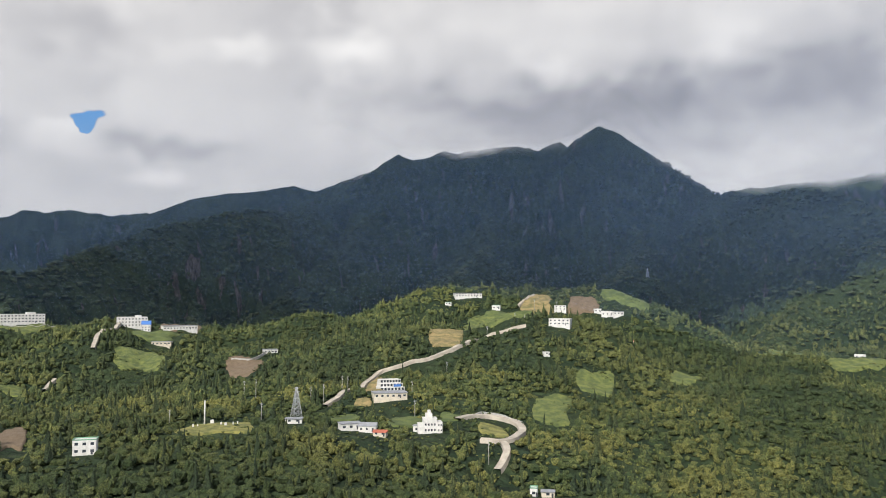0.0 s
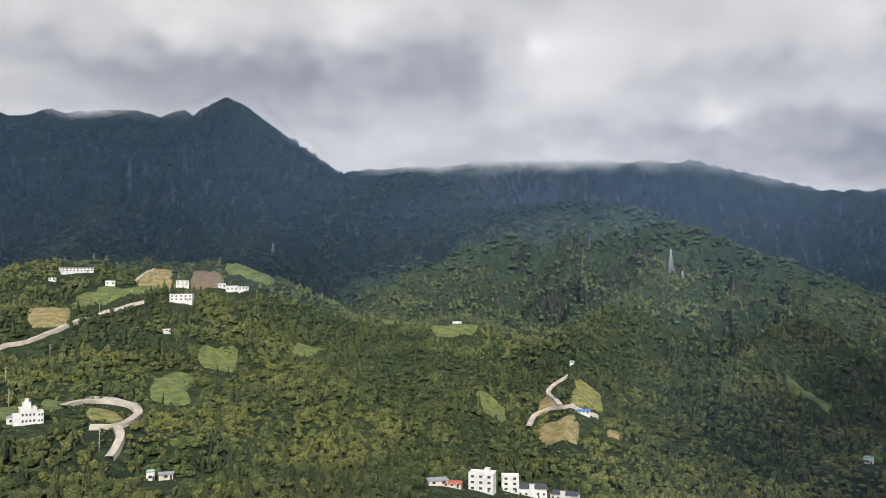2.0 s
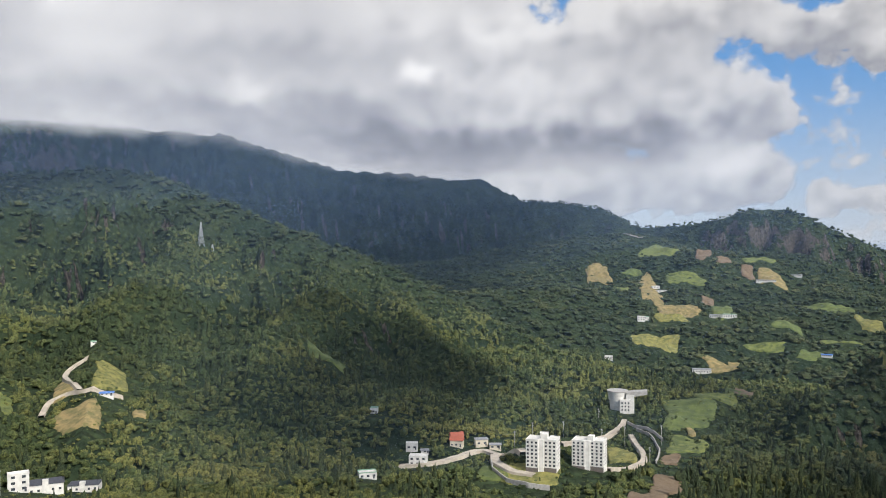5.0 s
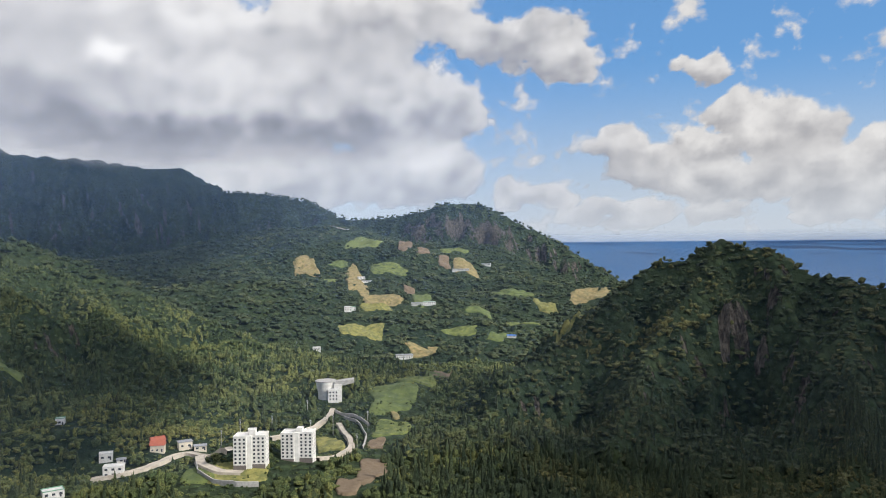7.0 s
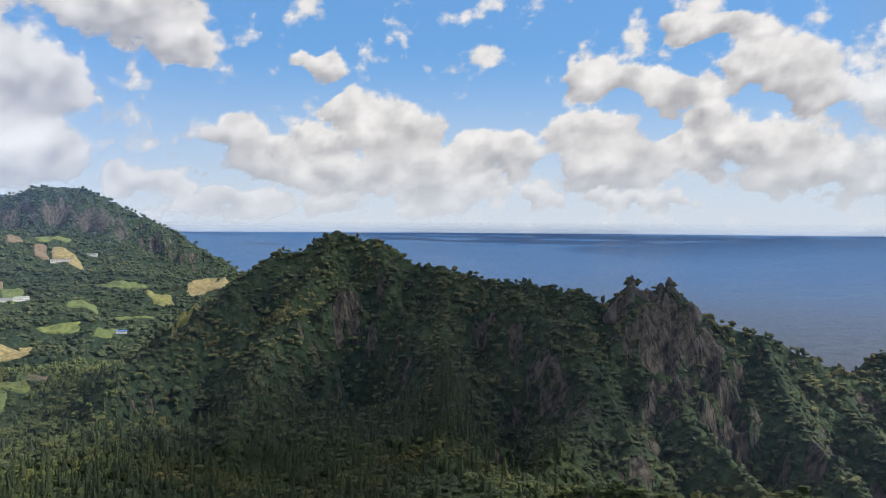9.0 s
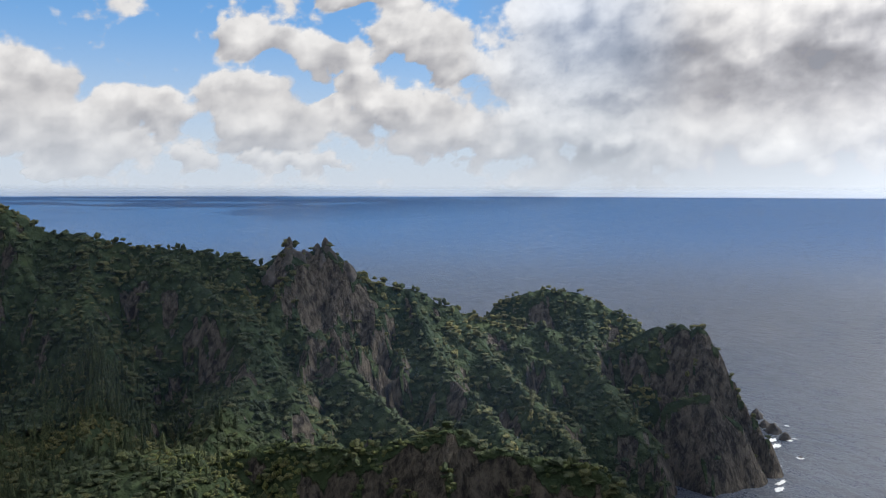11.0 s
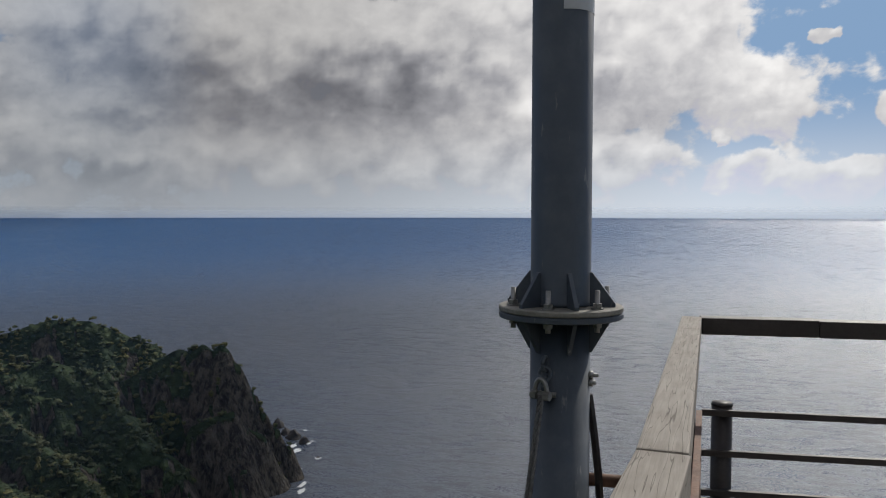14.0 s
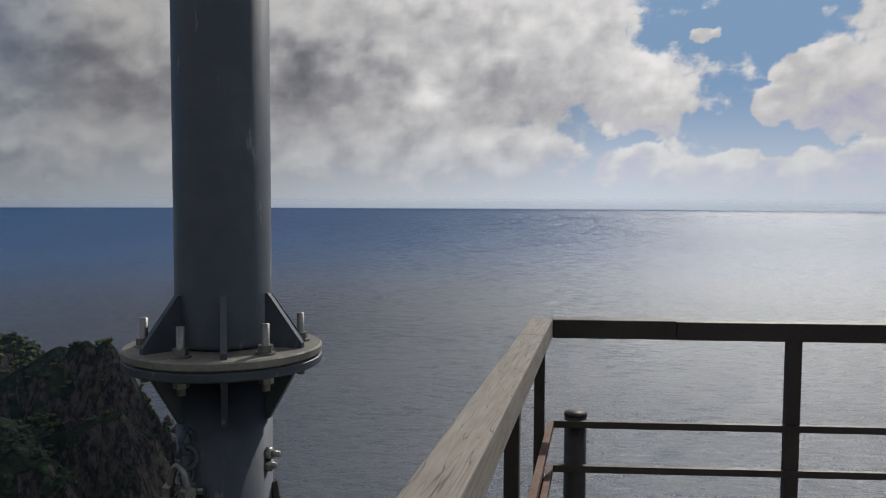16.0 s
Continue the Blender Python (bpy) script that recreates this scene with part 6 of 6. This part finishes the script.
def guy(name, a, b, strands, label):
    """A shackle on a lug of the pole with a wire rope leading down from it."""
    rope_ob = thing(name, label, "wire rope", "guy wires of the pole")
    a, b = Vector(a), Vector(b)
    out = Vector((a.x - PX, a.y - PY, 0)).normalized()
    bm = bmesh.new()
    tube(bm, a - out * 0.03, a + out * 0.012, 0.011, 0.009, 10)
    tube(bm, a + out * 0.004 - Vector((0.026, 0, 0)), a + out * 0.004 + Vector((0.026, 0, 0)), 0.0055, None, 10)
    part("lug", bm, BOLT, rope_ob, "zinc lug and pin")
    bm = bmesh.new()
    side = Vector((-out.y, out.x, 0))
    bow = [a + out * 0.012 + side * 0.014 * math.cos(math.pi * i / 12) + Vector((0, 0, 0.032 * math.sin(math.pi * i / 12))) for i in range(13)]
    sweep(bm, bow, 0.0048, 8)
    part("shackle", bm, BOLT, rope_ob, "bowed zinc shackle", True)
    for s in (-1, 1):
        bm = bmesh.new()
        tube(bm, a + out * 0.012 + side * (0.014 * s - 0.006), a + out * 0.012 + side * (0.014 * s + 0.006), 0.010, None, 6)
        part("nut", bm, BOLT, rope_ob)
    for s in strands:
        bm = bmesh.new()
        d = b - a
        x, y = d.orthogonal().normalized(), d.cross(d.orthogonal()).normalized()
        n = int(d.length / 0.006)
        for w in range(3):
            path = []
            for i in range(n + 1):
                t, ang = i / n, 2 * math.pi * w / 3 + d.length * i / n * 150
                path.append(a + d * t + side * s * (0.4 + 0.6 * t) + out * 0.012 + (x * math.cos(ang) + y * math.sin(ang)) * 0.0021)
            sweep(bm, path, 0.0023, 5)
        part("rope", bm, ROPE, rope_ob, "twisted steel rope", True)
    return rope_ob


guy("guy_wire", (PX + 0.026, PY + PR + 0.002, -0.362), (PX + 0.16, PY + PR + 0.18, -1.6), (-0.006, 0.010), "shackle and doubled steel rope on the pole")
hasp = thing("eye_plate", "grey eye plate welded to the pole above the rope", "eye plate")
for k, z in enumerate((-0.302, -0.322, -0.342)):
    bm = bmesh.new()
    ring = [Vector((PX + 0.024 + (0.010 if k % 2 else 0.004) * math.cos(a * math.pi / 8), PY + 0.0575 + 0.006 + (0.004 if k % 2 else 0.008) * math.cos(a * math.pi / 8), z + 0.014 * math.sin(a * math.pi / 8))) for a in range(17)]
    sweep(bm, ring, 0.004, 8)
    part("chain_link", bm, PAINT, hasp, smooth=True)
strut = thing("stay_strut", "dark flat stay bolted to the side of the pole", "strut")
for z, reach in ((-0.330, 0.017), (-0.345, 0.012)):
    bm = bmesh.new()
    tube(bm, (PX - PR + 0.004, PY + 0.012, z), (PX - PR - reach, PY + 0.014, z), 0.0042, None, 10)
    tube(bm, (PX - PR + 0.002, PY + 0.012, z), (PX - PR - 0.006, PY + 0.013, z), 0.0085, None, 6)
    part("bolt", bm, BOLT, strut, "zinc bolt and nut", True)
bm = bmesh.new()
sweep(bm, [Vector((PX - PR + 0.003, PY - 0.012, -0.375)), Vector((PX - PR - 0.009, PY - 0.014, -0.46)), Vector((PX - PR - 0.018, PY - 0.03, -0.552)), Vector((PX - PR - 0.030, PY - 0.05, -0.75))], 0.0085, 6)
part("bar", bm, DARK, strut)

bracket = thing("pipe_bracket", "rusty pipe joining the pole to the railing", "bracket")
bm = bmesh.new()
tube(bm, (PX - 0.034, PY - 0.045, -0.562), (0.046, PY - 0.055, -0.566), 0.0135, None, 16)
part("pipe", bm, RUSTY, bracket, smooth=True)
bm = bmesh.new()
tube(bm, (PX - 0.040, PY - 0.0455, -0.562), (PX - 0.052, PY - 0.0462, -0.562), 0.017, None, 16)
part("collar", bm, PAINT, bracket, smooth=True)

# ---- railing ----
CORNER = Vector((-0.248, -4.620, -0.599))
BACK = Vector((0.0912, 0.9958, 0.0))                 # along the side rail, towards the deck's rear
INWARD = Vector((-0.9958, 0.0912, 0.0))
ACROSS = Vector((-0.9990, -0.0448, 0.0))             # along the front rail
FRONT_IN = Vector((-0.0448, 0.9990, 0.0))
CLIMB = 0.0344                                       # rise of the side rail for each metre towards the rear


def bar(name, start, along, length, side, wide, tall, mat, parent, label="", bevel=0.006, rise=0.0):
    """A squared bar: start is its outer top corner, it runs along, is wide to the side and tall downwards."""
    bm = bmesh.new()
    box(bm, 0, 1, 0, 1, -1, 0)
    m = Matrix((along * length + Vector((0, 0, rise)), side * wide, Vector((0, 0, tall)))).transposed()
    bmesh.ops.transform(bm, matrix=Matrix.Translation(start) @ m.to_4x4(), verts=bm.verts)
    bmesh.ops.recalc_face_normals(bm, faces=bm.faces)
    bmesh.ops.bevel(bm, geom=list(bm.edges), offset=bevel, segments=2, affect="EDGES", profile=0.6)
    return part(name, bm, mat, parent, label)


side_rail = thing("side_railing", "weathered pale timber handrail on dark steel posts", "railing")
cuts = (0.0, 0.65, 3.003, 4.35)
for i, (a, b) in enumerate(zip(cuts, cuts[1:])):
    along, inward = (BACK, INWARD) if i < 2 else (Vector((0.140, 0.990, 0.0)), Vector((-0.990, 0.140, 0.0)))      # the rear board splays outwards a little
    bar("handrail", CORNER + BACK * (a + (0.002 if i else 0)) + Vector((0, 0, CLIMB * a - (0.002 if i == 2 else 0.0))), along, b - a - 0.002, inward, 0.108 if i < 2 else 0.112, 0.098, BOARD, side_rail, "weathered pale timber board", rise=CLIMB * (b - a))
for d in (0.20, 1.45, 2.50, 3.55, 4.2):
    bar("post", CORNER + BACK * d + INWARD * 0.036 + Vector((0, 0, CLIMB * d - 0.099)), BACK, 0.05, INWARD, 0.05, 1.12 + CLIMB * d, DARK, side_rail, "dark steel post", 0.003)
for z in (-0.53, -0.757, -0.985):
    bar("lower_bar", CORNER + BACK * 0.02 + INWARD * 0.088 + Vector((0, 0, z)), BACK, 4.25, INWARD, 0.032, 0.040, RUSTY, side_rail, "rusty brown lower bar", 0.003, CLIMB * 4.25)

front_rail = thing("front_railing", "dark railing with three lower bars above the sea", "railing")
start = CORNER + INWARD * 0.110 + BACK * 0.012 + Vector((0, 0, -0.004))
# front boards stand against the light: that shade is put in as dark colour
bar("handrail", start, ACROSS, 0.62, -FRONT_IN, 0.11, 0.096, DARK, front_rail, "timber board coloured dark for its backlit side")
bar("handrail", start + ACROSS * 0.622 + Vector((0, 0, -0.004)), ACROSS, 3.3, -FRONT_IN, 0.11, 0.094, DARK, front_rail, "timber board coloured dark for its backlit side")
for d in (1.177, 2.75):
    bar("post", start + ACROSS * d - FRONT_IN * 0.012 + Vector((0, 0, -0.098)), ACROSS, 0.070, -FRONT_IN, 0.05, 1.05, DARK, front_rail, "", 0.003)
for z in (-0.524, -0.756, -0.985):
    bar("lower_bar", start + ACROSS * 0.01 - FRONT_IN * 0.001 + Vector((0, 0, z)), ACROSS, 3.8, -FRONT_IN, 0.03, 0.036, DARK, front_rail, "", 0.003)
stub = thing("round_post", "short round dark post behind the railing bars", "post")
bm = bmesh.new()
sp = start + ACROSS * 0.13 + FRONT_IN * -0.085
tube(bm, (sp.x, sp.y, -1.115), (sp.x, sp.y, -2.2), 0.058, None, 24)
part("shaft", bm, DARK, stub, smooth=True)
bm = bmesh.new()
tube(bm, (sp.x, sp.y, -1.115), (sp.x, sp.y, -1.098), 0.061, 0.055, 24)
part("cap", bm, DARK, stub, smooth=True)

# the deck underfoot, on posts
deck_floor = thing("floor", "timber deck of the lookout", "deck")
deck_floor["kind"] = "structure"
for i in range(29):
    a = CORNER + BACK * (-0.04 + i * 0.2)
    bm = bmesh.new()
    box(bm, a.x - 4.0, a.x, a.y, a.y + 0.19, -1.69, -1.65, 0.0, 0.004)
    part("plank", bm, BOARD, deck_floor)
for x, y in ((-0.4, -4.0), (-3.4, -4.0), (0.0, 0.85), (-3.0, 0.85)):
    bm = bmesh.new()
    box(bm, x - 0.12, x + 0.12, y - 0.12, y + 0.12, -20, -1.69)
    part("support_post", bm, DARK, deck_floor)
